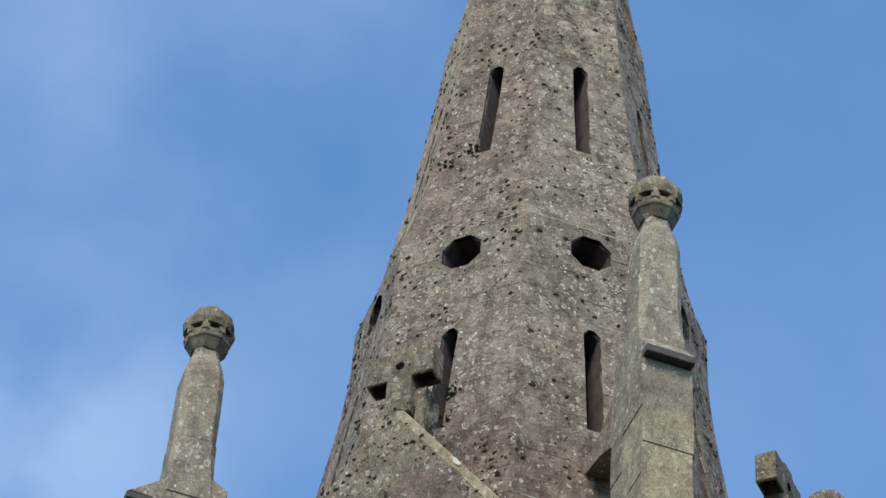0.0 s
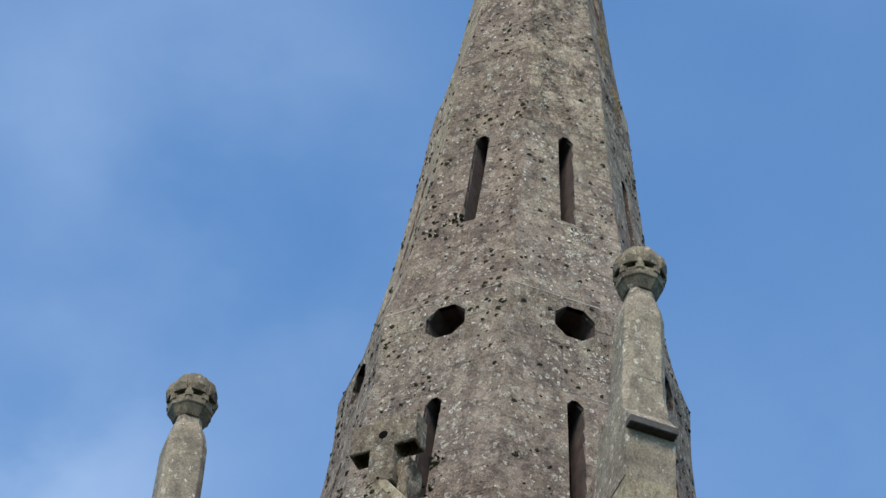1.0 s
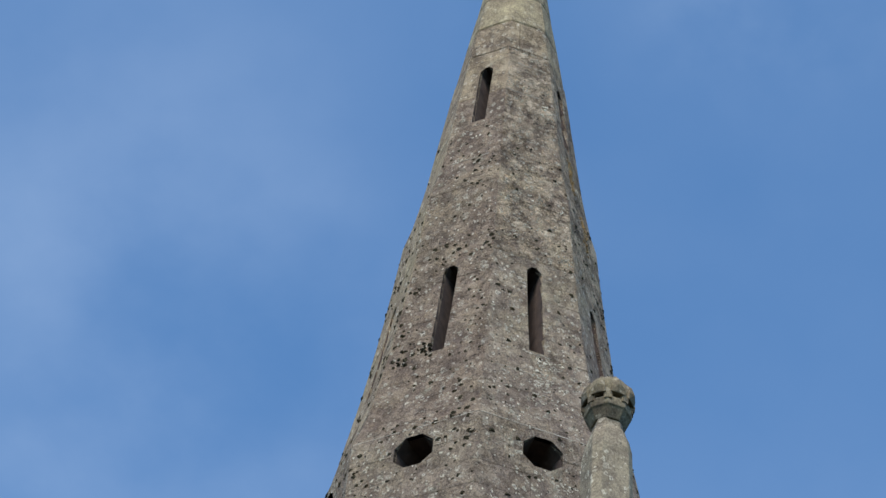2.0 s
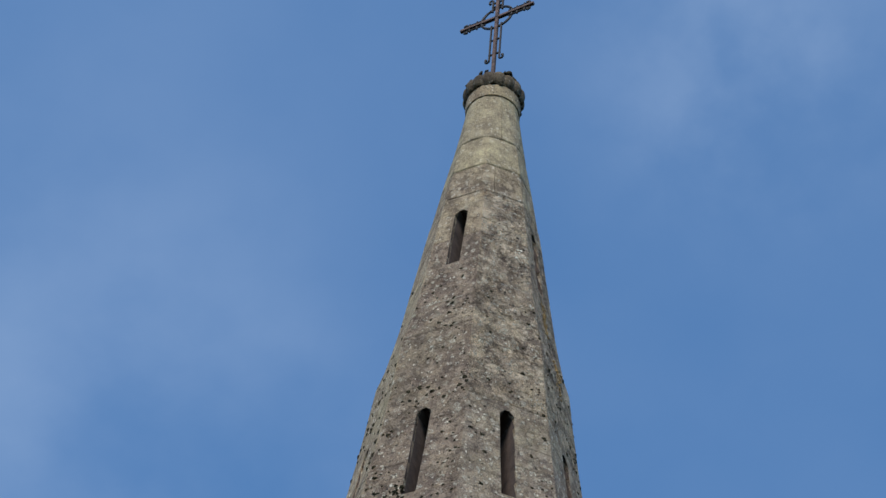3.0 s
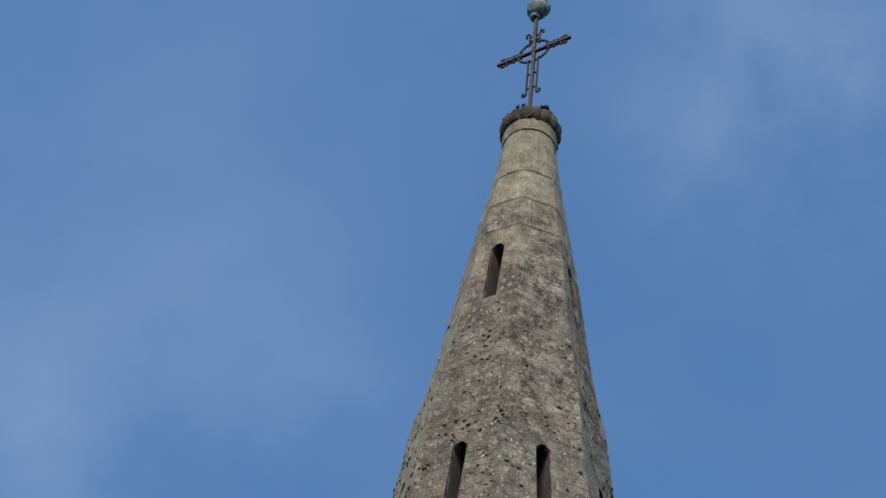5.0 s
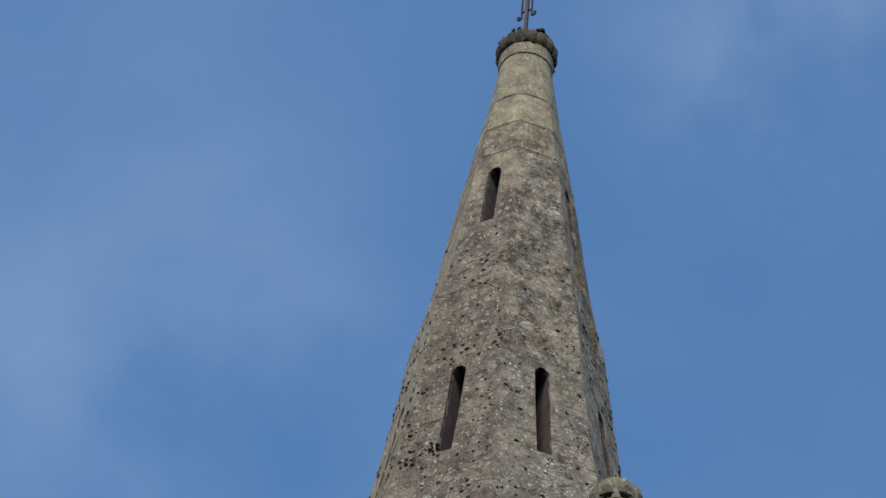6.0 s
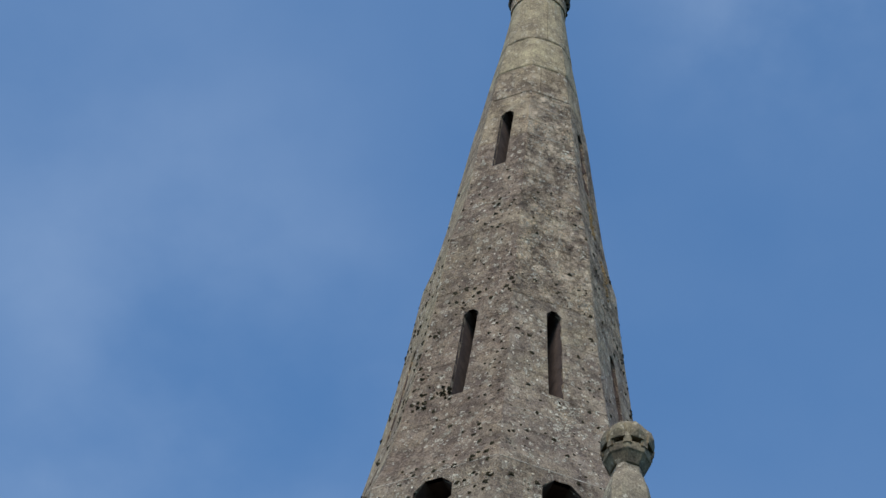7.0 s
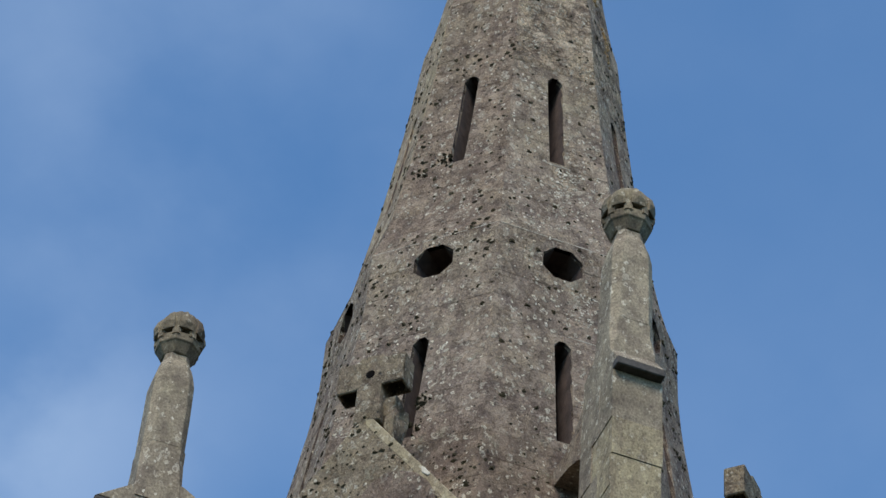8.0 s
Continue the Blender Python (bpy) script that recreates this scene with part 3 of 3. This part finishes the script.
# ------------------------------------------------------------------ lucarnes with stone crosses
def make_lucarne():
    """Local x points outwards, y along the front, z from the tower's top; the origin lies under the gable's front."""
    base = TOWER_TOP
    top = new("lucarne")

    def h(z):
        return z - base

    apex, slope = h(22.26), 1.36
    wide = apex / slope

    def swap(b_m):
        # outline was drawn in x, z with depth y: turn it to face +x
        for v in b_m.verts:
            v.co = Vector((-v.co.y, v.co.x, v.co.z))

    # gable wall with a pointed opening
    arch = [(0.62, 0.0), (0.62, h(20.0)), (0.52, h(20.35)), (0.34, h(20.65)), (0.0, h(20.92))]
    for s in (-1, 1):
        b_m = bmesh.new()
        prism(b_m, [(s * u, z) for u, z in arch] + [(0.0, apex - 0.10), (s * (wide - 0.07), 0.0)], 0.003, 0.5)
        swap(b_m)
        part("gable_wall", b_m, GABLE, top)
    for s in (-1, 1):
        b_m = bmesh.new()
        prism(b_m, [(0.0, apex), (s * wide, 0.0), (s * (wide - 0.13), 0.0), (0.0, apex - 0.18)], 0.0, 0.7, 0.008)
        swap(b_m)
        part("coping", b_m, TOPSTONE if s > 0 else GABLE, top, "sloping stone coping")
    # roof running back into the spire
    for s in (-1, 1):
        b_m = bmesh.new()
        prism(b_m, [(0.0, apex - 0.04), (s * (wide - 0.03), 0.0), (s * (wide - 0.16), 0.0), (0.0, apex - 0.25)], 0.6, 1.6)
        swap(b_m)
        part("roof", b_m, STONE, top)
    # stone cross whose arms are hollowed underneath
    cz = h(22.79)
    b_m = bmesh.new()
    a, c, t, th = 0.15, 0.39, 0.028, 0.24
    prism(b_m, [(-a, cz - 0.66), (a, cz - 0.66), (a * 0.92, cz - 0.16), (a, cz + 0.26), (a * 0.8, cz + 0.30), (-a * 0.8, cz + 0.30), (-a, cz + 0.26), (-a * 0.92, cz - 0.16)], 0.0, th, 0.012)
    swap(b_m)
    cross = part("cross", b_m, GABLE, top, "weathered stone cross on the gable")
    for s in (-1, 1):
        b_m = bmesh.new()
        x0, x1 = s * (a - 0.03), s * c
        z0, z1 = cz - 0.16, cz + 0.24
        lo, hi = sorted((x0, x1))
        # the arm's outside, then its hollow with the mouth below
        outer = [[(lo, y, z) for y in (0.0, th)] + [(hi, y, z) for y in (th, 0.0)] for z in (z0, z1)]
        li, ri = lo + (t if s < 0 else 0.0), hi - (t if s > 0 else 0.0)
        inner = [[(li, y, z) for y in (t, th - t)] + [(ri, y, z) for y in (th - t, t)] for z in (z0, z1 - 0.08)]
        o0 = [b_m.verts.new(p) for p in outer[0]]
        o1 = [b_m.verts.new(p) for p in outer[1]]
        i0 = [b_m.verts.new(p) for p in inner[0]]
        i1 = [b_m.verts.new(p) for p in inner[1]]
        for k in range(4):
            m = (k + 1) % 4
            b_m.faces.new((o0[k], o0[m], o1[m], o1[k]))
            b_m.faces.new((i0[k], i0[m], i1[m], i1[k]))
            b_m.faces.new((o0[k], o0[m], i0[m], i0[k]))
        b_m.faces.new(o1)
        b_m.faces.new(i1)
        bmesh.ops.bevel(b_m, geom=[e for e in b_m.edges if all(v in o1 or v in o0 for v in e.verts)], offset=0.012, segments=1, affect="EDGES")
        swap(b_m)
        part("arm", b_m, GABLE, cross)
    # no recess: a black disc stands in for the socket's shade
    hole = [(0.052 * math.cos(2 * math.pi * i / 14), 0.02 + 0.052 * math.sin(2 * math.pi * i / 14)) for i in range(14)]
    b_m = bmesh.new()
    prism(b_m, [(u, cz + z) for u, z in hole], -0.006, 0.05)
    swap(b_m)
    part("socket", b_m, HOLE_SHADE, cross, "black disc painted as the shaded socket of the cross")
    b_m = bmesh.new()
    zc = apex - slope * 0.76
    prism(b_m, [(0.70, zc + 0.05), (0.74, zc + 0.03), (0.81, zc - 0.08), (0.78, zc - 0.10), (0.71, zc - 0.03)], -0.012, 0.05, 0.006)
    swap(b_m)
    part("chip", b_m, WHITE, top, "pale mended stone chip")
    # round-headed dark stone set into the gable, a carved leaf beside it
    b_m = bmesh.new()
    head = [(0.02, h(20.30)), (0.00, h(20.85)), (0.05, h(21.05)), (0.16, h(21.19)), (0.32, h(21.27)), (0.50, h(21.27)), (0.68, h(21.17)), (0.82, h(21.00)), (0.90, h(20.80)), (0.93, h(20.30))]
    prism(b_m, head[::-1], -0.05, 0.1, 0.016)
    for v in b_m.verts:
        v.co += Vector(noise.noise_vector(v.co * 5)) * 0.014
    swap(b_m)
    part("hood_stone", b_m, DAMP, top, "round-headed dark stone in the gable")
    b_m = bmesh.new()
    prism(b_m, [(-0.16, h(20.72)), (-0.03, h(20.74)), (-0.01, h(21.02)), (-0.06, h(21.10)), (-0.10, h(20.92)), (-0.15, h(21.06)), (-0.20, h(20.98))], -0.07, 0.06, 0.012)
    swap(b_m)
    part("carved_leaf", b_m, GABLE, top, "broken carved stone leaf")
    # broken lump under one arm of the cross
    b_m = bmesh.new()
    block(b_m, 0.17, 0.32, 0.06, 0.34, h(21.72), h(22.42), 0.0)
    bmesh.ops.subdivide_edges(b_m, edges=list(b_m.edges), cuts=6, use_grid_fill=True)
    for v in b_m.verts:
        c = v.co.copy()
        v.co = c + Vector(noise.noise_vector(c * 4.0)) * 0.07 + Vector(noise.noise_vector(c * 11.0)) * 0.035
    swap(b_m)
    part("broken_stone", b_m, GABLE, top, "broken pale stone lump under the cross")
    # moss on the gable
    rnd = random.Random(31)
    b_m = bmesh.new()
    while len(b_m.verts) < 90 * 15:
        u, z = rnd.uniform(-1.3, 1.3), h(rnd.uniform(20.3, 22.2))
        if z < apex - slope * abs(u) - 0.05 and not (-0.05 < u < 0.98 and z < h(21.28)):
            lump(b_m, Vector((0.0, u, z)), Vector((1, 0, 0)), rnd.choice((0.009, 0.012, 0.016, 0.021, 0.027)), rnd)
    tagged(part("moss", b_m, MOSS, top, "small dark moss tufts"), kind="stuff")
    tagged(top, "gabled stone lucarne with coping and stone cross", "lucarne", "lucarnes round the spire")
    return top


lucarne = make_lucarne()
for i, az in enumerate((-22.5, 67.5, 157.5, -112.5)):
    m = corner(az, (3.12, 3.18, 3.18, 3.12)[i], TOWER_TOP - (0.12, 0.24, 0.24, 0.2)[i])
    if i == 0:
        lucarne.matrix_basis = m
    else:
        copy_thing(lucarne, m)


# ------------------------------------------------------------------ struts between spire and pinnacles
def make_strut(steep):
    """A bridging stone with an arched soffit, from the spire to a pier; x outwards from the spire's axis. steep: it climbs the pinnacle's foot."""
    b_m = bmesh.new()
    low = [(1.95, 21.80), (2.37, 21.80), (2.75, 21.73), (3.04, 21.60), (3.25, 21.40), (3.43, 21.08)]
    high = [(1.95, 22.06), (2.40, 22.00), (2.65, 22.00), (2.85, 22.07), (3.02, 22.19), (3.17, 22.33), (3.25, 22.52), (3.32, 22.76), (3.43, 22.76)]
    if not steep:
        high = [(1.95, 22.40), (2.40, 22.20), (2.90, 21.98), (3.43, 21.78)]
    low, high = ([(x, z - TOWER_TOP) for x, z in side] for side in (low, high))
    prism(b_m, low + high[::-1], -0.14, 0.25, 0.01)
    return b_m


for az in (22.5, -67.5, 112.5, -157.5):
    ob = part("strut", make_strut(az == 22.5), STONE, spire, "short stone strut between spire and pinnacle")
    ob.matrix_parent_inverse = spire.matrix_basis.inverted()
    ob.matrix_basis = corner(az, 0.0, TOWER_TOP)


# ------------------------------------------------------------------ collar, iron cross, weather vane
cap = new("collar")
cap.location = (0, AXIS, up(37.6))
tagged(cap, "round moulded stone collar with scalloped rim", "collar")
bm = bmesh.new()
lathe(bm, [(0.36, 0.0), (0.405, 0.02), (0.41, 0.25), (0.40, 0.29), (0.30, 0.30)], 40)
part("band", bm, ALGAE, cap, smooth=False)
bm = bmesh.new()
lathe(bm, [(0.36, 0.27), (0.395, 0.285), (0.430, 0.34), (0.442, 0.43), (0.430, 0.52), (0.37, 0.595), (0.20, 0.62), (0.05, 0.63)], 48)
part("bowl", bm, RIM, cap, smooth=True)
for i in range(16):
    a = 2 * math.pi * (i + 0.35) / 16
    bm = bmesh.new()
    bmesh.ops.create_uvsphere(bm, u_segments=14, v_segments=10, radius=1.0)
    for v in bm.verts:
        c = v.co
        p = Vector((0.352 + c.x * 0.118, c.y * 0.122, 0.448 + c.z * 0.186))
        p += Vector(noise.noise_vector(Vector((p.x * 9 + i, p.y * 9, p.z * 9)))) * 0.012
        v.co = p
    bmesh.ops.rotate(bm, verts=bm.verts, cent=(0, 0, 0), matrix=Matrix.Rotation(a, 3, "Z"))
    part("lobe", bm, RIM, cap, smooth=True)


def iron_cross():
    """Local x along the arms, z up from the collar."""
    top = new("iron_cross")
    zc = 2.09       # height of the crossing
    bar, arm, tall = 0.027, 0.635, 3.06
    bm = bmesh.new()
    block(bm, -bar, bar, -bar, bar, 0.0, tall, 0.006)
    part("upright", bm, IRON, top, "rusty square iron bar")
    bm = bmesh.new()
    block(bm, -arm, arm, -bar, bar, zc - bar, zc + bar, 0.006)
    part("arm", bm, IRON, top, "rusty square iron bar")
    bm = bmesh.new()
    n = 40
    tube_pts = [(0.265 * math.cos(2 * math.pi * i / n), 0, zc + 0.265 * math.sin(2 * math.pi * i / n)) for i in range(n + 1)]
    tube(bm, tube_pts, 0.022, 6)
    part("ring", bm, BLACKIRON, top, "thin iron ring round the crossing")
    # paired side rods with scrolled ends: up, down, left, right
    for turn, a0, a1 in ((0, 0.22, 0.56), (180, 0.22, 1.20), (90, 0.22, 0.60), (-90, 0.22, 0.60)):
        for s in (-1, 1):
            off, curl = (0.085, 0.032) if turn in (0, 180) else (0.066, 0.018)
            pts = [(s * off, a0 - 0.02), (s * off, a1 - 0.06)]
            for i in range(1, 8):
                b = i / 7 * math.pi * 1.25
                pts.append((s * (off + curl - curl * math.cos(b)), a1 - 0.06 + curl * 1.4 * math.sin(b)))
            m = Matrix.Rotation(radians(-turn), 3, "Y")
            bm = bmesh.new()
            tube(bm, [m @ Vector((x, 0, z)) + Vector((0, 0, zc)) for x, z in pts], 0.019, 6)
            rod = part("scroll_rod", bm, BLACKIRON, top, "black iron rod with curled end")
            bm = bmesh.new()
            x, z = pts[-1]
            bmesh.ops.create_icosphere(bm, subdivisions=1, radius=0.026, matrix=Matrix.Translation(m @ Vector((x, 0, z)) + Vector((0, 0, zc))))
            part("knob", bm, BLACKIRON, rod)
        for frac in (0.45, 0.9):
            z = a0 + (a1 - 0.1 - a0) * frac
            m = Matrix.Rotation(radians(-turn), 3, "Y")
            bm = bmesh.new()
            tube(bm, [m @ Vector((x, 0, z)) + Vector((0, 0, zc)) for x in (-0.10, 0.0, 0.10)], 0.018, 6)
            part("tie", bm, BLACKIRON, top)
    tagged(top, "rusty wrought-iron cross with ring and scrolled rods", "cross")
    return top


cross_ob = iron_cross()
cross_ob.matrix_basis = pose(-0.04, AXIS, up(38.2), 0, 0, -30)


def weather_vane():
    top = new("weather_vane")
    bm = bmesh.new()
    bmesh.ops.create_uvsphere(bm, u_segments=24, v_segments=16, radius=1.0)
    for v in bm.verts:
        c = v.co.copy()
        fat = 1.0 - 0.22 * c.z
        p = Vector((0.163 * c.x * fat + 0.03, 0.145 * c.y * fat, 0.22 * c.z))
        p.x += 0.05 * max(0.0, c.x) ** 2
        p += Vector(noise.noise_vector(p * 9)) * 0.022
        v.co = p
    part("body", bm, COPPER, top, "green dented copper body", smooth=True)
    bm = bmesh.new()
    lathe(bm, [(0.045, -0.31), (0.075, -0.29), (0.08, -0.22), (0.05, -0.20)], 16)
    part("socket", bm, COPPER, top)
    bm = bmesh.new()
    tube(bm, [(-0.03, 0, 0.18), (-0.025, 0, 0.38), (0.0, 0, 0.62), (0.012, 0, 0.95), (0.012, 0, 1.35)], 0.036, 8, (1.6, 1.0, 0.9, 0.75, 0.5))
    part("tail", bm, COPPER, top, "curved green copper tail")
    for x, z, s in ((0.16, 0.16, 0.035), (0.22, 0.02, 0.03), (0.19, -0.12, 0.028)):
        bm = bmesh.new()
        bmesh.ops.create_icosphere(bm, subdivisions=1, radius=s, matrix=Matrix.Translation((x, -0.03, z)))
        part("tuft", bm, COPPER, top)
    tagged(top, "green patinated copper weather vane on the iron cross", "weather vane")
    return top


vane = weather_vane()
vane.matrix_basis = pose(-0.065, AXIS, up(41.52), 0, 0, -10)


# ------------------------------------------------------------------ moss, lichen


rnd = random.Random(21)
bm = bmesh.new()
for k, az in enumerate(FACES):
    amount = {0: 600, 7: 460, 1: 300, 2: 280}.get(k, 90)
    a = radians(az + TWIST)
    nrm = Vector((math.sin(a), -math.cos(a), 0.14)).normalized()
    made = 0
    while made < amount:
        z = 19.6 + 15.4 * rnd.random() ** 1.35
        if z > 30.0 and rnd.random() < (z - 30.0) / 3.2:
            continue
        u = rnd.uniform(-1, 1) * half_side(z) * 0.98
        if noise.noise(Vector((u * 0.9 + k * 7, z * 0.7, 2.0))) < rnd.uniform(-0.5, 0.35):
            continue
        if any(o[0][0] - 0.06 < z < o[-1][0] + 0.06 and abs(u) < 0.30 for o in openings(k)):
            continue
        made += 1
        lump(bm, face_point(az, u, z, 0.0), nrm, rnd.choice((0.010, 0.013, 0.016, 0.020, 0.024, 0.031)), rnd)
a = radians(-22.5 + TWIST)
nrm = Vector((math.sin(a), -math.cos(a), 0.14)).normalized()
for z0, u0, count in ((23.05, 0.16, 26), (22.7, 0.15, 10), (27.75, -0.17, 15), (27.6, -0.45, 10), (29.6, -0.14, 6)):
    for _ in range(count):
        lump(bm, face_point(-22.5, u0 + rnd.gauss(0, 0.045), z0 + rnd.gauss(0, 0.09), 0.0), nrm, rnd.uniform(0.008, 0.026), rnd, 1.3)
under(tagged(part("moss", bm, MOSS, None, "small dark moss tufts in the joints"), kind="stuff"), spire)


def crust(name, mat, az, spots, spread, count, size, label):
    """Thin uneven crust on one face of the spire."""
    a = radians(az + TWIST)
    nrm = Vector((math.sin(a), -math.cos(a), 0.14)).normalized()
    b_m = bmesh.new()
    for u0, z0, du, dz in spots:
        for _ in range(count):
            q = rnd.uniform(-1, 1)
            u, z = u0 + du * q + rnd.gauss(0, spread), z0 + dz * q + rnd.gauss(0, spread * 1.5)
            if abs(u) < half_side(z) * 0.97:
                lump(b_m, face_point(az, u, z, 0.006), nrm, size * rnd.uniform(0.6, 1.3), rnd, 0.12)
    under(tagged(part(name, b_m, mat, None, label), kind="stuff"), spire)


crust("lichen", ORANGE, 67.5, ((0.02, 32.42, 0.02, 0.35), (0.10, 31.2, 0.03, 0.35)), 0.040, 90, 0.016, "orange lichen on the stone")
crust("lichen", WHITE, 22.5, ((0.385, 32.12, 0.0, 0.04), (0.24, 33.34, 0.05, 0.0), (0.04, 27.33, 0.0, 0.2)), 0.045, 7, 0.020, "white lichen crusts on the stone")

crust("lichen", WHITE, 22.5, ((0.22, 24.95, 0.12, 0.10),), 0.09, 90, 0.012, "dense white lichen under a hole")

for face, az, clusters in ((1, 22.5, 60), (0, -22.5, 30)):
    flecks = []
    while len(flecks) < clusters:
        z = rnd.uniform(22.6, 34.0)
        u = rnd.uniform(-0.9, 0.9) * half_side(z)
        if not any(o[0][0] - 0.12 < z < o[-1][0] + 0.12 and abs(u) < 0.34 for o in openings(face)):
            flecks.append((u, z, rnd.uniform(0.0, 0.06), rnd.uniform(0.0, 0.06)))
    crust("lichen", WHITE, az, flecks, 0.035, 6, 0.010, "scattered white lichen flecks on the stone")
crust("lichen", WHITE, 22.5, ((0.01, 26.95, 0.03, 0.50),), 0.055, 80, 0.011, "white lichen streak under a slit")

bm = bmesh.new()
for a0, count in ((-1.12, 11), (-0.75, 3), (-1.95, 5), (0.4, 5), (2.2, 6), (3.6, 4)):
    for i in range(count):
        a = a0 + rnd.gauss(0, 0.11)
        r = rnd.uniform(0.36, 0.45)
        lump(bm, Vector((r * math.cos(a), r * math.sin(a), 0.60)), Vector((0, 0, 1)), rnd.uniform(0.018, 0.045), rnd, rnd.uniform(0.8, 2.0))
for _ in range(170):
    a = rnd.uniform(0, 2 * math.pi)
    if noise.noise(Vector((math.cos(a) * 2.2, math.sin(a) * 2.2, 3.0))) > rnd.uniform(-0.35, 0.25):
        out = Vector((math.cos(a), math.sin(a), -0.7)).normalized()
        lump(bm, Vector((math.cos(a), math.sin(a), 0)) * rnd.uniform(0.405, 0.435) + Vector((0, 0, rnd.uniform(0.27, 0.36))), out, rnd.uniform(0.014, 0.030), rnd, 0.8)
tagged(part("moss", bm, MOSS, cap, "dark moss on and under the rim"), kind="stuff")


# ------------------------------------------------------------------ pale repointing along some bed joints
def pointing(az, z, u0, u1):
    """A thin ragged fillet of lime mortar."""
    b_m = bmesh.new()
    n = max(2, int((u1 - u0) / 0.05))
    loops = []
    for i in range(n + 1):
        u = u0 + (u1 - u0) * i / n
        t = 0.007 * (0.45 + 0.75 * abs(noise.noise(Vector((u * 9, z, az)))))
        zc = z + 0.006 * noise.noise(Vector((u * 5, z * 3, az + 4)))
        loops.append([face_point(az, u, zc - t, -0.02), face_point(az, u, zc - t, 0.0035), face_point(az, u, zc + t, 0.0035), face_point(az, u, zc + t, -0.02)])
    rings(b_m, loops)
    return b_m


rnd = random.Random(77)
spots = []
for az in (-22.5, 22.5):
    w = half_side(25.95)
    spots += [(az, 25.95, -w * 0.98, -w * 0.25), (az, 25.95, -w * 0.2, w * 0.5), (az, 25.95, w * 0.56, w * 0.98)]
for _ in range(26):
    az = rnd.choice((-67.5, -22.5, -22.5, 22.5, 22.5, 67.5))
    z = rnd.choice([b for b in BEDS if 21 < b < 36])
    w = half_side(z)
    a = rnd.uniform(-0.95, 0.4) * w
    b = min(w * 0.95, a + rnd.uniform(0.25, 0.6))
    if not any(o[0][0] - 0.02 < z < o[-1][0] + 0.02 and a < 0.27 and b > -0.27 for o in openings(FACES.index(az if az > -30 else 292.5))):
        spots.append((az, z, a, b))
for az, z, a, b in spots:
    under(part("pointing", pointing(az, z, a, b), MORTAR, None, "pale lime mortar joint"), spire)

# ------------------------------------------------------------------ the facing stones of the spire
def stone_mat(row, k):
    """The topmost courses are of a smoother, creamier stone, the lowest are damp."""
    z = BEDS[row]
    if z < 22.2:
        return DAMP
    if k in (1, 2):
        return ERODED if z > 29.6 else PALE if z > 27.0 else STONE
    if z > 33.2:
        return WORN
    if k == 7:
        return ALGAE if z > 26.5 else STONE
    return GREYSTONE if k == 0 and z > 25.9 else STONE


def arc_stone(a0, a1, z0, z1):
    """A curved stone of the rounded top; angles as azimuths in degrees."""
    b_m = bmesh.new()
    n = 7
    loops = []
    # the arrises of the octagon, and steps between them
    stops = sorted({a0 + (a1 - a0) * i / n for i in range(n + 1)} | {45.0 * j for j in range(-2, 20) if a0 + 0.5 < 45.0 * j < a1 - 0.5})
    for az in stops:
        a = radians(az + TWIST)
        near = min(FACES, key=lambda f: abs((f - az + 180) % 360 - 180))
        eight = C8 / math.cos(radians((az - near + 180) % 360 - 180))

        def at(z, d):
            t = min(1.0, max(0.0, (z - 35.4) / 2.1))
            r = radius(z) * (eight + (1.0 - eight) * t) + d
            return (math.sin(a) * r, AXIS - math.cos(a) * r, up(z))

        worn = 0.006 * noise.noise(Vector((az * 0.1, z0 * 3, 1.0)))
        zm = (z0 + z1) / 2
        if abs(az / 45 - round(az / 45)) < 0.01:
            worn -= 0.008
        loops.append([at(z0, -0.09), at(z0, -0.018), at(z0 + 0.026, worn), at(zm, worn), at(z1 - 0.026, worn), at(z1, -0.018), at(z1, -0.09), at(zm, -0.09)])
    rings(b_m, loops)
    return b_m


rest = bmesh.new()
rnd = random.Random(8)
for k, az in enumerate(FACES):
    for row, side, inner, outer in face_outlines(k):
        if BEDS[row] > ROUND - 0.01:
            continue
        poly = outline(side, inner, outer)
        proud = rnd.uniform(-0.002, 0.003)
        if k in NEAR and BEDS[row] > 20.2:
            bm = bmesh.new()
            piece(bm, az, poly, proud, 0.06, 0.003)
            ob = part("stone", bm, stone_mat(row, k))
            under(ob, spire)
        else:
            piece(rest, az, poly, proud, 0.06, 0.003)
under(tagged(part("stonework", rest, STONE, None, "coursed limestone facing"), kind="stuff"), spire)

for row, (z0, z1) in enumerate(zip(BEDS, BEDS[1:])):
    if z0 > ROUND - 0.01:
        k = 4 if z0 < 35.5 else 3
        shift = rnd.uniform(0, 60)
        cuts = [shift + 360 * i / k + rnd.uniform(-9, 9) for i in range(k)]
        for i in range(k):
            a1 = cuts[i + 1] if i + 1 < k else cuts[0] + 360
            under(part("stone", arc_stone(cuts[i] + 0.25, a1 - 0.25, z0 + 0.004, z1 - 0.004), TOPSTONE if z0 > 35.5 else WORN), spire)
